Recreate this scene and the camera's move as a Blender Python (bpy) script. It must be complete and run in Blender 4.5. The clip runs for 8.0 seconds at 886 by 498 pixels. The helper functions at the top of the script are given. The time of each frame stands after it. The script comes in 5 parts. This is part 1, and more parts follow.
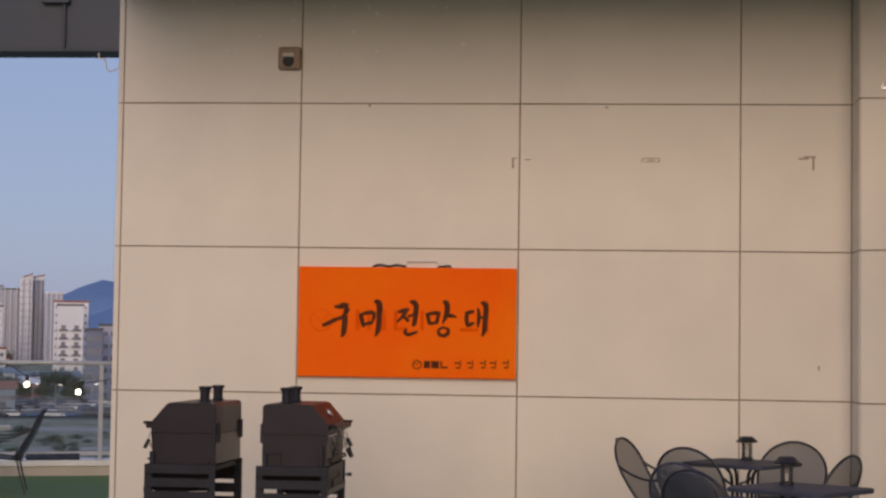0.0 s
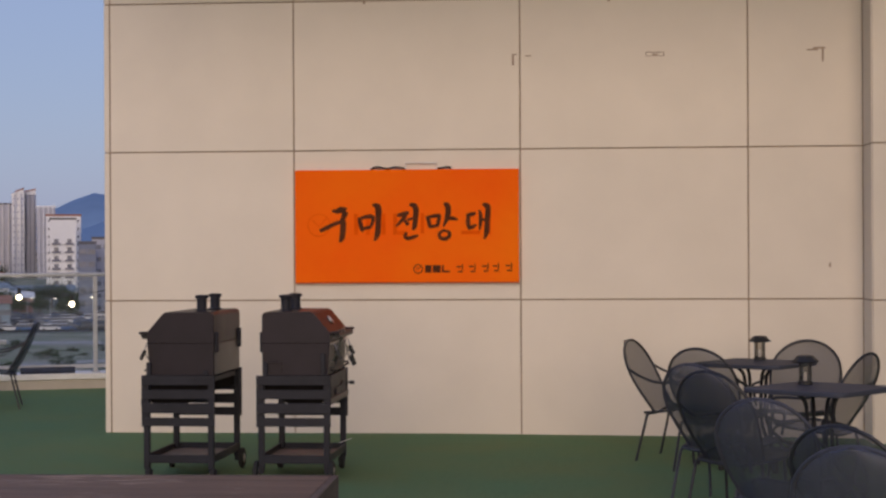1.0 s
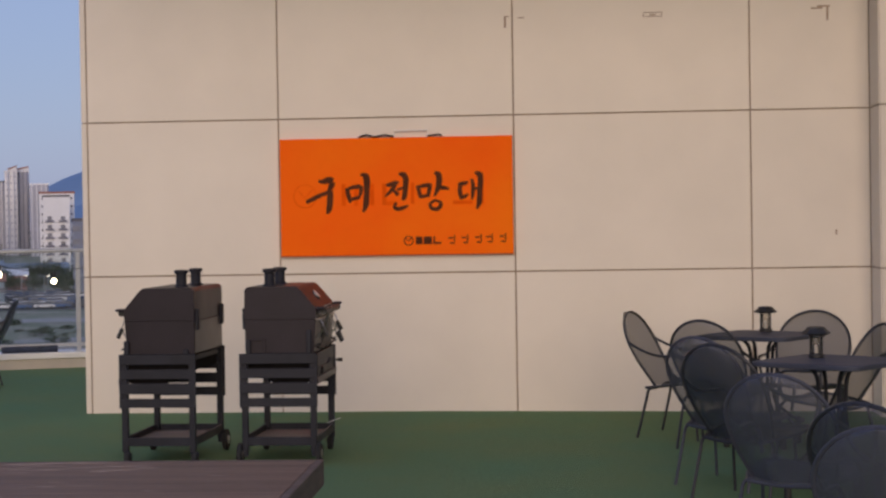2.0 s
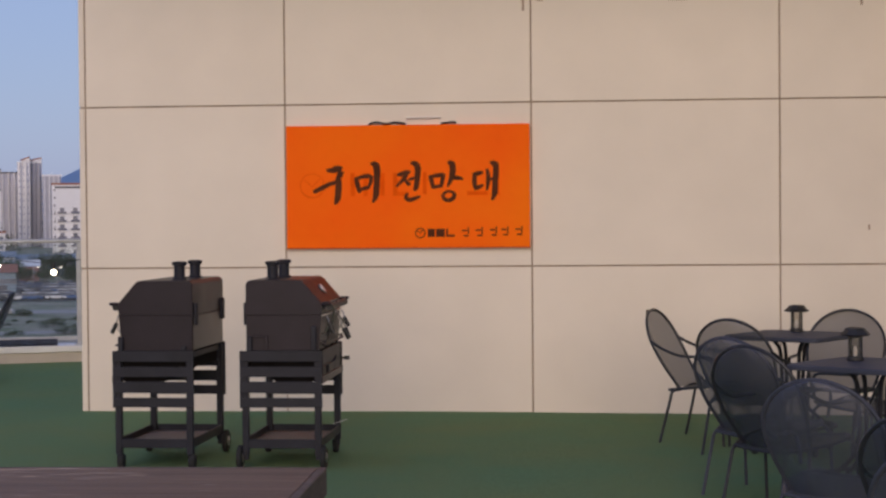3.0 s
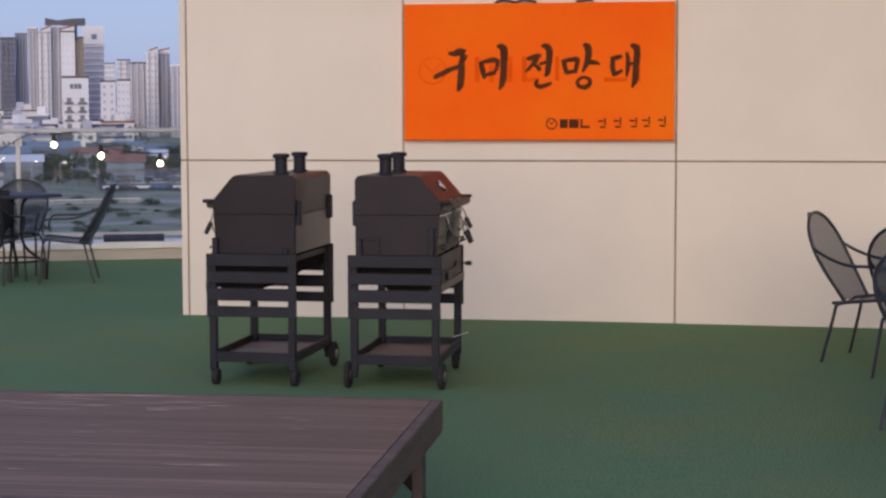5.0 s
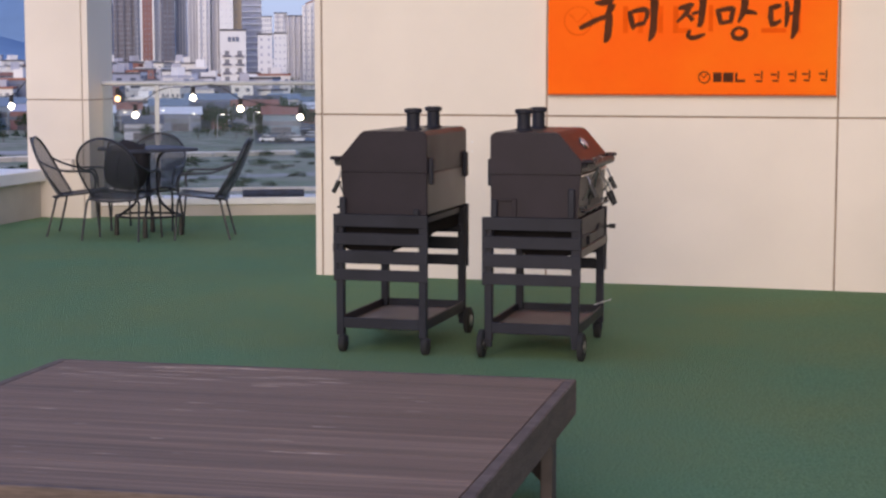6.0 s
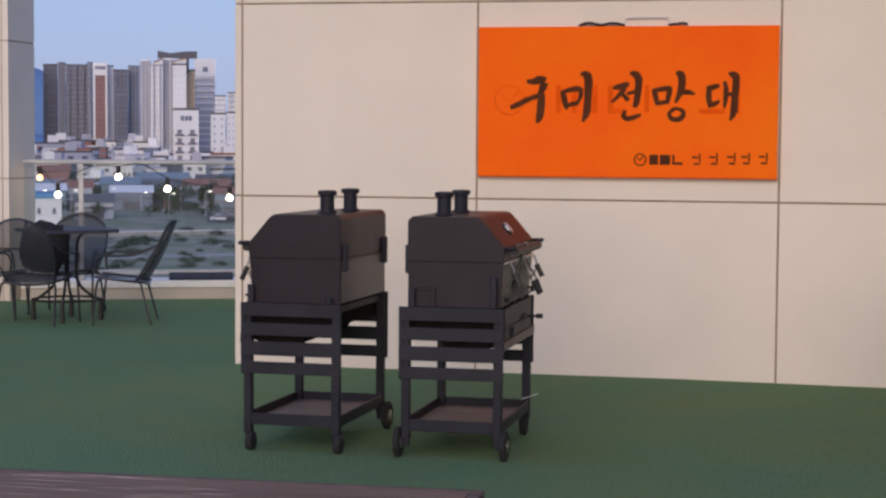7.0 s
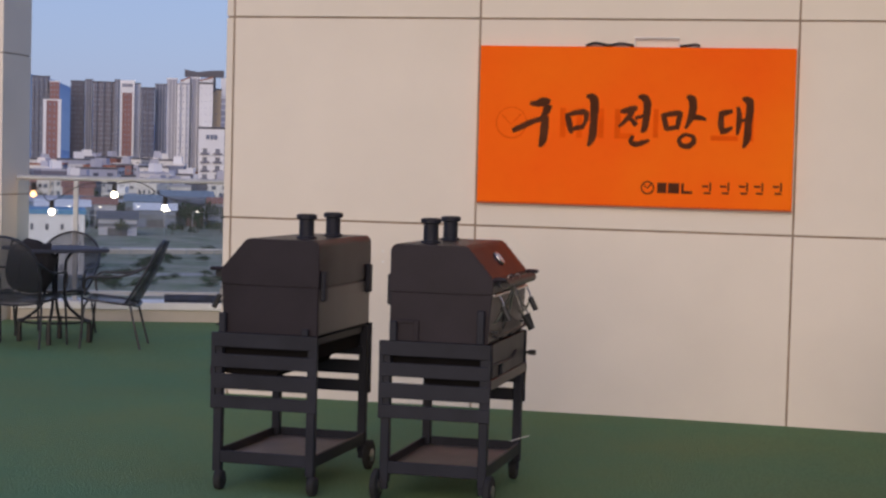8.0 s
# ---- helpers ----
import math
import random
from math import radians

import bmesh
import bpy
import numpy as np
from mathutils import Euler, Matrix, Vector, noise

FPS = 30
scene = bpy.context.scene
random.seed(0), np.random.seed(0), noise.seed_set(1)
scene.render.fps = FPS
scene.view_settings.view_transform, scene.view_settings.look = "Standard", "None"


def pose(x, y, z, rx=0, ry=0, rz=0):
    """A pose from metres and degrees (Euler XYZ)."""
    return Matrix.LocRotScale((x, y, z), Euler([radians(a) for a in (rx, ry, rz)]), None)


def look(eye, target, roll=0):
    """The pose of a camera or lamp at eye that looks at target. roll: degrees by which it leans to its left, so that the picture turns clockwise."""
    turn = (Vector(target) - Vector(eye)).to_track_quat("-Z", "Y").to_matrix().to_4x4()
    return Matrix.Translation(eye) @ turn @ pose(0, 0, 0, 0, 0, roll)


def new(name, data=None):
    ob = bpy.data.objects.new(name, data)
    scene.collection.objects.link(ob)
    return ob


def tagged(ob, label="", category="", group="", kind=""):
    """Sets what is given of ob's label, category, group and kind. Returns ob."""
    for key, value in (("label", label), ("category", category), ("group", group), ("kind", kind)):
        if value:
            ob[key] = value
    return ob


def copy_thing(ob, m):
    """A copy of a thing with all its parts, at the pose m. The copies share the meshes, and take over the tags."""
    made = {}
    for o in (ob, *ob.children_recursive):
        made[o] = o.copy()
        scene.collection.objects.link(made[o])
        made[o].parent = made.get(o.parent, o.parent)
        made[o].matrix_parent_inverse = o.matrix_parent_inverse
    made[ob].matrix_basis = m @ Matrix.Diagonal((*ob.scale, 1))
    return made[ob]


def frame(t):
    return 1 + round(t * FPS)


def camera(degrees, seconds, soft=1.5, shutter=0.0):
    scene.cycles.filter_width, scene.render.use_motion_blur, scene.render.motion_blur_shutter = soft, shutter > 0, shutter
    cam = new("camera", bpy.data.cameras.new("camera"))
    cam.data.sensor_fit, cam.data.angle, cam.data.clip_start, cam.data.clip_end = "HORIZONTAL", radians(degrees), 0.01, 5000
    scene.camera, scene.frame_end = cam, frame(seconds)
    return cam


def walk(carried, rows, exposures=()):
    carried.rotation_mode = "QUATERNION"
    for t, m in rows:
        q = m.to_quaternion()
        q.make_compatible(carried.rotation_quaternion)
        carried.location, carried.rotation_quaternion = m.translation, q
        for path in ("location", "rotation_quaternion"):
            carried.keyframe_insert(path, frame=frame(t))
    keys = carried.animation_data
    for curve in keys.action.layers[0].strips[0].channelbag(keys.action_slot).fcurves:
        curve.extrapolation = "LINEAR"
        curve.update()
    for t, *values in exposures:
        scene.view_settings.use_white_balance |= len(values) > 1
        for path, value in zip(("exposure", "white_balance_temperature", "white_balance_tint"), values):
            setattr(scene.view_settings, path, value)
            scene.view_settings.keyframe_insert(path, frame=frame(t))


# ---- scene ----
cam = camera(28.0, 8.0, soft=2.5)
PATH = [
    (0, (4.069, -15.263, 1.589), (3.902, -13.273, 1.692), 0.8),
    (0.2, (4.034, -15.198, 1.583), (3.865, -13.207, 1.67), 0.9),
    (0.5, (3.997, -15.085, 1.575), (3.834, -13.092, 1.619), 0.2),
    (0.7, (3.981, -15.0, 1.57), (3.821, -13.006, 1.574), 0.0),
    (1, (3.966, -14.86, 1.562), (3.808, -12.866, 1.56), -0.3),
    (1.2, (3.96, -14.758, 1.557), (3.806, -12.764, 1.561), -0.5),
    (1.5, (3.955, -14.597, 1.55), (3.802, -12.602, 1.563), -0.7),
    (1.7, (3.952, -14.483, 1.545), (3.8, -12.489, 1.521), -0.7),
    (2, (3.946, -14.304, 1.539), (3.794, -12.31, 1.507), -0.9),
    (2.2, (3.938, -14.181, 1.534), (3.801, -12.186, 1.496), -1.2),
    (3.3, (3.864, -13.467, 1.514), (3.685, -11.475, 1.476), -0.1),
    (3.5, (3.847, -13.335, 1.511), (3.665, -11.343, 1.485), 0.3),
    (3.8, (3.819, -13.137, 1.507), (3.6, -11.15, 1.447), 0.4),
    (4, (3.801, -13.008, 1.504), (3.569, -11.024, 1.396), 0.5),
    (4.2, (3.783, -12.879, 1.501), (3.542, -10.899, 1.358), 0.6),
    (5.3, (3.705, -12.202, 1.49), (3.378, -10.236, 1.324), -0.5),
    (5.5, (3.697, -12.084, 1.488), (3.356, -10.121, 1.314), -0.5),
    (5.7, (3.693, -11.966, 1.487), (3.315, -10.009, 1.315), -0.0),
    (5.8, (3.692, -11.907, 1.486), (3.268, -9.961, 1.303), -0.1),
    (6, (3.693, -11.79, 1.485), (3.221, -9.858, 1.275), 0.0),
    (6.2, (3.697, -11.674, 1.484), (3.234, -9.74, 1.278), 0.3),
    (6.3, (3.7, -11.616, 1.484), (3.247, -9.679, 1.285), 0.5),
    (6.5, (3.709, -11.501, 1.483), (3.266, -9.561, 1.289), 0.6),
    (6.7, (3.72, -11.386, 1.482), (3.29, -9.442, 1.299), 0.5),
    (6.8, (3.725, -11.329, 1.482), (3.296, -9.383, 1.316), 0.3),
    (7, (3.737, -11.214, 1.482), (3.315, -9.263, 1.362), 0.4),
    (7.2, (3.749, -11.1, 1.481), (3.324, -9.149, 1.36), 0.8),
    (7.3, (3.755, -11.042, 1.481), (3.317, -9.095, 1.356), 0.9),
    (7.5, (3.766, -10.927, 1.481), (3.31, -8.984, 1.355), 1.0),
    (7.7, (3.774, -10.812, 1.482), (3.317, -8.868, 1.364), 1.1),
    (7.8, (3.777, -10.754, 1.482), (3.321, -8.809, 1.376), 1.2),
    (8, (3.781, -10.637, 1.482), (3.333, -8.691, 1.388), 1.5),
]
walk(cam, [(t, look(eye, target, roll)) for t, eye, target, roll in PATH],
     exposures=[(0, 0.52, 6720, 10), (2.2, 0.59, 6480, 10), (4.2, 0.73, 6250, 10), (5.3, 0.92, 6100, 10), (6.2, 1.16, 6150, 10), (6.7, 0.93, 6100, 10), (7.2, 0.79, 6080, 10), (8, 0.71, 6200, 10)])

# ---- world and light: dusk, the wide glow of the western sky comes in from behind the camera ----
SUN_AZ, SUN_EL = 178.0, 13.0          # degrees: from +y towards +x, and above the horizon
world = bpy.data.worlds.new("dusk_sky")
scene.world = world
world.use_nodes = True
wn, wl = world.node_tree.nodes, world.node_tree.links
sky = wn.new("ShaderNodeTexSky")
sky.sky_type, sky.sun_disc = "NISHITA", False
sky.sun_elevation, sky.sun_rotation = radians(SUN_EL), radians(SUN_AZ)
sky.altitude, sky.air_density, sky.dust_density, sky.ozone_density = 60, 1.0, 1.0, 2.0
haze = wn.new("ShaderNodeMix")        # thin even cloud over the whole sky
haze.data_type = "RGBA"
haze.inputs["Factor"].default_value = 0.88
haze.inputs["B"].default_value = (0.80, 0.96, 1.78, 1)
wl.new(sky.outputs[0], haze.inputs["A"])
wl.new(haze.outputs["Result"], wn["Background"].inputs["Color"])
wn["Background"].inputs["Strength"].default_value = 0.190
sun_data = bpy.data.lights.new("sunset", "SUN")
sun_data.energy, sun_data.angle, sun_data.color = 1.15, radians(44), (1.0, 0.755, 0.552)
sunset = new("sunset", sun_data)
sun_dir = Vector((math.sin(radians(SUN_AZ)) * math.cos(radians(SUN_EL)), math.cos(radians(SUN_AZ)) * math.cos(radians(SUN_EL)), math.sin(radians(SUN_EL))))
sunset.matrix_world = look(sun_dir * 40, (0, 0, 0))


# ---- materials ----
def material(name, base, rough=0.7, metal=0.0, vary=0.15, scale=6.0, grain=80.0, bump=0.2, depth=0.002, alt=None, alpha=1.0, spec=0.5, per_object=0.0, stretch=(1, 1, 1), island=0.0, speck=None):
    """A surface with stains at one scale and grain with relief at a finer one."""
    m = bpy.data.materials.new(name)
    m.use_nodes = True
    n, l = m.node_tree.nodes, m.node_tree.links
    b = n["Principled BSDF"]
    b.inputs["Metallic"].default_value = metal
    b.inputs["Specular IOR Level"].default_value = spec
    co = n.new("ShaderNodeTexCoord")
    mp = n.new("ShaderNodeMapping")
    mp.inputs["Scale"].default_value = stretch
    l.new(co.outputs["Object"], mp.inputs["Vector"])
    big, fine = n.new("ShaderNodeTexNoise"), n.new("ShaderNodeTexNoise")
    for t, s, d in ((big, scale, 5.0), (fine, grain, 3.0)):
        t.inputs["Scale"].default_value, t.inputs["Detail"].default_value = s, d
        l.new(mp.outputs[0], t.inputs["Vector"])
    mix = n.new("ShaderNodeMix")
    mix.data_type = "RGBA"
    dark = alt or tuple(c * (1 - vary) for c in base)
    lite = base if alt else tuple(min(1.0, c * (1 + vary)) for c in base)
    mix.inputs["A"].default_value, mix.inputs["B"].default_value = (*dark, 1), (*lite, 1)
    ramp = n.new("ShaderNodeMapRange")
    ramp.inputs["From Min"].default_value, ramp.inputs["From Max"].default_value = 0.3, 0.7
    l.new(big.outputs["Fac"], ramp.inputs["Value"])
    l.new(ramp.outputs[0], mix.inputs["Factor"])
    hsv = n.new("ShaderNodeHueSaturation")
    l.new(mix.outputs["Result"], hsv.inputs["Color"])
    val = n.new("ShaderNodeMapRange")
    val.inputs["To Min"].default_value, val.inputs["To Max"].default_value = 1 - (speck or vary * 0.6), 1 + (speck or vary * 0.6)
    l.new(fine.outputs["Fac"], val.inputs["Value"])
    value = val.outputs[0]
    if per_object or island:
        src = n.new("ShaderNodeObjectInfo").outputs["Random"] if per_object else n.new("ShaderNodeNewGeometry").outputs["Random Per Island"]
        amount = per_object or island
        ob = n.new("ShaderNodeMapRange")
        ob.inputs["To Min"].default_value, ob.inputs["To Max"].default_value = 1 - amount, 1 + amount
        l.new(src, ob.inputs["Value"])
        mul = n.new("ShaderNodeMath")
        mul.operation = "MULTIPLY"
        l.new(value, mul.inputs[0])
        l.new(ob.outputs[0], mul.inputs[1])
        value = mul.outputs[0]
    l.new(value, hsv.inputs["Value"])
    l.new(hsv.outputs[0], b.inputs["Base Color"])
    rr = n.new("ShaderNodeMapRange")
    rr.inputs["To Min"].default_value, rr.inputs["To Max"].default_value = max(0.02, rough - 0.12), min(1.0, rough + 0.12)
    l.new(big.outputs["Fac"], rr.inputs["Value"])
    l.new(rr.outputs[0], b.inputs["Roughness"])
    if bump:
        bp = n.new("ShaderNodeBump")
        bp.inputs["Strength"].default_value, bp.inputs["Distance"].default_value = bump, depth
        l.new(fine.outputs["Fac"], bp.inputs["Height"])
        l.new(bp.outputs[0], b.inputs["Normal"])
    if alpha < 1:
        b.inputs["Alpha"].default_value = alpha
    return m


def glowing(name, colour, strength):
    m = bpy.data.materials.new(name)
    m.use_nodes = True
    b = m.node_tree.nodes["Principled BSDF"]
    b.inputs["Base Color"].default_value = (*colour, 1)
    b.inputs["Emission Color"].default_value = (*colour, 1)
    b.inputs["Emission Strength"].default_value = strength
    return m


def clear_glass(name, tint, rough=0.02, veil=0.03):
    """Sheet glass: mostly clear, with a mirror that grows at a slant."""
    m = bpy.data.materials.new(name)
    m.use_nodes = True
    n, l = m.node_tree.nodes, m.node_tree.links
    n.remove(n["Principled BSDF"])
    tr, gl, mx, fr = n.new("ShaderNodeBsdfTransparent"), n.new("ShaderNodeBsdfGlossy"), n.new("ShaderNodeMixShader"), n.new("ShaderNodeFresnel")
    tr.inputs["Color"].default_value = (*tint, 1)
    gl.inputs["Roughness"].default_value = rough
    fr.inputs["IOR"].default_value = 1.5
    l.new(fr.outputs[0], mx.inputs[0])
    l.new(tr.outputs[0], mx.inputs[1])
    l.new(gl.outputs[0], mx.inputs[2])
    film, veiled = n.new("ShaderNodeBsdfDiffuse"), n.new("ShaderNodeMixShader")   # a pale bluish diffuse layer that paints in reflected haze
    film.inputs["Color"].default_value = (0.50, 0.58, 0.68, 1)
    veiled.inputs[0].default_value = veil
    l.new(mx.outputs[0], veiled.inputs[1])
    l.new(film.outputs[0], veiled.inputs[2])
    l.new(veiled.outputs[0], n["Material Output"].inputs["Surface"])
    return m


PANEL = material("cream_composite_panel", (0.745, 0.677, 0.588), 0.55, vary=0.05, scale=1.3, grain=220, bump=0.03, per_object=0.025)
SEALANT = material("brown_joint_sealant", (0.34, 0.26, 0.195), 0.8, vary=0.2, grain=60)
TURF = material("green_artificial_turf", (0.145, 0.263, 0.137), 0.95, vary=0.10, alt=(0.178, 0.258, 0.118), scale=1.1, grain=75, speck=0.45, bump=0.9, depth=0.02, spec=0.1)
SOFFIT = material("dark_grey_soffit", (0.048, 0.056, 0.072), 0.6, vary=0.1, scale=2, grain=90, bump=0.05)
CONCRETE = material("painted_concrete", (0.55, 0.50, 0.43), 0.75, vary=0.1, scale=3, grain=120, bump=0.1)
CAPSTONE = material("white_coping", (0.84, 0.84, 0.83), 0.5, vary=0.06, scale=4, grain=90, bump=0.05)
# near black puts the shade seen between the grill slats into the colour
GAP_BLACK = material("gap_shade_black_steel", (0.009, 0.008, 0.008), 0.95, vary=0.3, scale=9, spec=0.1)
STEEL_RAIL = material("brushed_steel_rail", (0.46, 0.48, 0.50), 0.45, metal=0.25, vary=0.1, scale=8, grain=200, bump=0.05)
GLASS = clear_glass("railing_glass", (0.93, 0.96, 0.96), 0.02, 0.025)
ORANGE = material("orange_sign_face", (1.0, 0.188, 0.006), 0.75, vary=0.13, alt=(1.0, 0.112, 0.004), scale=0.8, grain=14, bump=0.02, spec=0.08, speck=0.03)
EDGE_SHADE = material("orange_edge_shade", (0.50, 0.08, 0.01), 0.5, vary=0.1)
INK = material("brown_black_lettering", (0.095, 0.034, 0.016), 0.9, vary=0.2, scale=12, spec=0.05)
GHOST = material("faded_old_lettering", (0.84, 0.098, 0.0005), 0.7, vary=0.08, scale=9, spec=0.05)
IRON = material("black_painted_steel", (0.023, 0.024, 0.032), 0.48, metal=0.05, vary=0.22, scale=5, grain=150, bump=0.15, depth=0.001, spec=0.18)
IRON_SHEET = material("dark_grill_sheet_steel", (0.0240, 0.0192, 0.0248), 0.40, metal=0.05, vary=0.2, scale=4, grain=120, bump=0.08, depth=0.001, spec=0.18)
# lighter steel colour that holds the cream wall's sheen on the fire box
SHEEN_SHEET = material("brown_sheen_sheet_steel", (0.085, 0.074, 0.068), 0.38, metal=0.2, vary=0.22, scale=7, grain=120, bump=0.06, depth=0.001, spec=0.4)
CHROME = material("worn_chrome", (0.42, 0.40, 0.39), 0.32, metal=1.0, vary=0.1, scale=20)
GRIP = material("black_plastic_grip", (0.02, 0.02, 0.02), 0.5, vary=0.2)
RUBBER = material("black_rubber", (0.018, 0.018, 0.018), 0.85, vary=0.25, scale=30)
TRAY = material("brown_tray_plate", (0.17, 0.135, 0.12), 0.6, vary=0.25, scale=6)
MESH = material("black_expanded_metal_mesh", (0.034, 0.039, 0.055), 0.55, metal=0.1, vary=0.12, scale=9, grain=500, bump=0.3, alpha=0.70)
# lighter, bluer copies of chair mesh and bars, with sky light painted in
MESH_SKYLIT = material("skylit_expanded_metal_mesh", (0.072, 0.079, 0.108), 0.55, metal=0.1, vary=0.12, scale=9, grain=500, bump=0.3, alpha=0.72)
BAR_SKYLIT = material("skylit_chair_paint", (0.056, 0.061, 0.083), 0.5, metal=0.1, vary=0.15, scale=9, grain=300, bump=0.1, spec=0.3)
CHAIR_BAR = material("blue_black_chair_paint", (0.027, 0.029, 0.037), 0.42, metal=0.1, vary=0.15, scale=9, grain=300, bump=0.1, spec=0.4)
TABLETOP = material("blue_black_table_paint", (0.058, 0.064, 0.088), 0.6, vary=0.15, scale=7, grain=200, bump=0.1, spec=0.2)
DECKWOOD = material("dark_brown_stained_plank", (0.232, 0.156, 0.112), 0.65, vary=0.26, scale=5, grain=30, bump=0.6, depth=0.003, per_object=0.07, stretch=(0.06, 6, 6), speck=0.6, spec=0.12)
# same stained wood, darkened so the upright boards carry their shade in colour
DECKEDGE = material("shade_brown_stained_board", (0.150, 0.112, 0.092), 0.65, vary=0.26, scale=5, grain=30, bump=0.5, depth=0.003, stretch=(0.5, 1, 6), speck=0.5, spec=0.12)
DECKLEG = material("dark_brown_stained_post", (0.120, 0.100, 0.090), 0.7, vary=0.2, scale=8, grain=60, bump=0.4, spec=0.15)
# leg brackets are near black, much darker than the legs
BRACKET_WOOD = material("near_black_bracket_wood", (0.030, 0.023, 0.020), 0.75, vary=0.2, scale=8, grain=60, bump=0.3, spec=0.12)
# pale colour for the streaks of glare laid on the planks
GLARE = material("pale_glare_on_wood", (0.29, 0.235, 0.215), 0.6, vary=0.5, scale=30, stretch=(0.3, 4, 1))
WHITE = material("white_enamel", (0.75, 0.74, 0.72), 0.4, vary=0.06)
CABLE = material("black_cable", (0.015, 0.015, 0.016), 0.6, vary=0.2)
BULB = glowing("lit_bulb_glass", (1.0, 0.84, 0.58), 6.0)
BULB_DIM = glowing("dim_amber_bulb_glass", (1.0, 0.52, 0.20), 2.2)
BAGCLOTH = material("black_nylon_cloth", (0.016, 0.014, 0.016), 0.8, vary=0.5, scale=14, grain=300, bump=0.5)
LANTERN_GLASS = clear_glass("lantern_glass", (0.80, 0.78, 0.74), 0.08)
PANEL_SPECK = material("white_paint_speck", (0.80, 0.78, 0.75), 0.6, vary=0.05)
STAIN = material("brown_adhesive_residue", (0.36, 0.27, 0.20), 0.8, vary=0.35, scale=60)
BEIGE = material("tan_housing", (0.30, 0.20, 0.14), 0.55, vary=0.1)
MATCLOTH = material("dark_blue_mat", (0.03, 0.04, 0.07), 0.8, vary=0.3, scale=12)


# ---- mesh helpers ----
def part(name, bm, mat, parent=None, label="", smooth=False):
    me = bpy.data.meshes.new(name)
    bm.normal_update()
    bm.to_mesh(me)
    bm.free()
    if smooth:
        for p in me.polygons:
            p.use_smooth = True
    me.materials.append(mat)
    ob = new(name, me)
    if parent:
        ob.parent = parent
    if label:
        ob["label"] = label
    return ob


def thing(name, label, category, m=None, group="", kind=""):
    ob = new(name)
    ob.empty_display_size = 0.1
    if m is not None:
        ob.matrix_basis = m
    return tagged(ob, label, category, group, kind)


def add_box(bm, lo, hi, bevel=0.0, seg=1):
    c = [(a + b) / 2 for a, b in zip(lo, hi)]
    s = [b - a for a, b in zip(lo, hi)]
    made = bmesh.ops.create_cube(bm, size=1.0, matrix=Matrix.Translation(c) @ Matrix.Diagonal((*s, 1)))
    if bevel:
        edges = list({e for v in made["verts"] for e in v.link_edges})
        bmesh.ops.bevel(bm, geom=edges, offset=bevel, segments=seg, affect="EDGES", profile=0.5)
    return bm


def box(lo, hi, bevel=0.0, seg=1):
    return add_box(bmesh.new(), lo, hi, bevel, seg)


def add_tube(bm, pts, r, sides=8, closed=False, taper=None):
    """A round bar along a line of points."""
    pts = [Vector(p) for p in pts]
    count, rings, last = len(pts), [], None
    for i, p in enumerate(pts):
        a = pts[(i - 1) % count] if closed or i else p
        b = pts[(i + 1) % count] if closed or i < count - 1 else p
        way = (b - a).normalized()
        if last is None:
            side = way.orthogonal().normalized()
        else:
            side = (last - way * last.dot(way)).normalized()
        last = side
        up = way.cross(side)
        rad = r * (taper[i] if taper else 1)
        rings.append([bm.verts.new(p + (side * math.cos(k * math.tau / sides) + up * math.sin(k * math.tau / sides)) * rad) for k in range(sides)])
    for i in range(count if closed else count - 1):
        a, b = rings[i], rings[(i + 1) % count]
        for k in range(sides):
            bm.faces.new((a[k], a[(k + 1) % sides], b[(k + 1) % sides], b[k]))
    if not closed:
        bm.faces.new(rings[0][::-1])
        bm.faces.new(rings[-1])
    return bm


def tube(pts, r, sides=8, closed=False, taper=None):
    return add_tube(bmesh.new(), pts, r, sides, closed, taper)


def add_lathe(bm, profile, sides=20, at=(0, 0, 0), axis="z"):
    """A turned body from pairs of radius and height."""
    rings = []
    for r, h in profile:
        ring = []
        for k in range(sides):
            c, s = r * math.cos(k * math.tau / sides), r * math.sin(k * math.tau / sides)
            p = {"z": (c, s, h), "x": (h, c, s), "y": (s, h, c)}[axis]
            ring.append(bm.verts.new(Vector(at) + Vector(p)))
        rings.append(ring)
    for a, b in zip(rings, rings[1:]):
        for k in range(sides):
            bm.faces.new((a[k], a[(k + 1) % sides], b[(k + 1) % sides], b[k]))
    bm.faces.new(rings[0][::-1])
    bm.faces.new(rings[-1])
    return bm


def lathe(profile, sides=20, at=(0, 0, 0), axis="z"):
    return add_lathe(bmesh.new(), profile, sides, at, axis)


def curve_points(pts, steps=6, closed=False):
    """Points on a smooth line through the given ones."""
    p = [Vector(q) for q in pts]
    n, out = len(p), []
    for i in range(n if closed else n - 1):
        a = p[(i - 1) % n] if closed or i else p[0]
        b, c = p[i], p[(i + 1) % n]
        d = p[(i + 2) % n] if closed or i + 2 < n else p[-1]
        for k in range(steps):
            t = k / steps
            out.append(0.5 * ((2 * b) + (c - a) * t + (2 * a - 5 * b + 4 * c - d) * t * t + (3 * b - a - 3 * c + d) * t ** 3))
    return out if closed else out + [p[-1]]


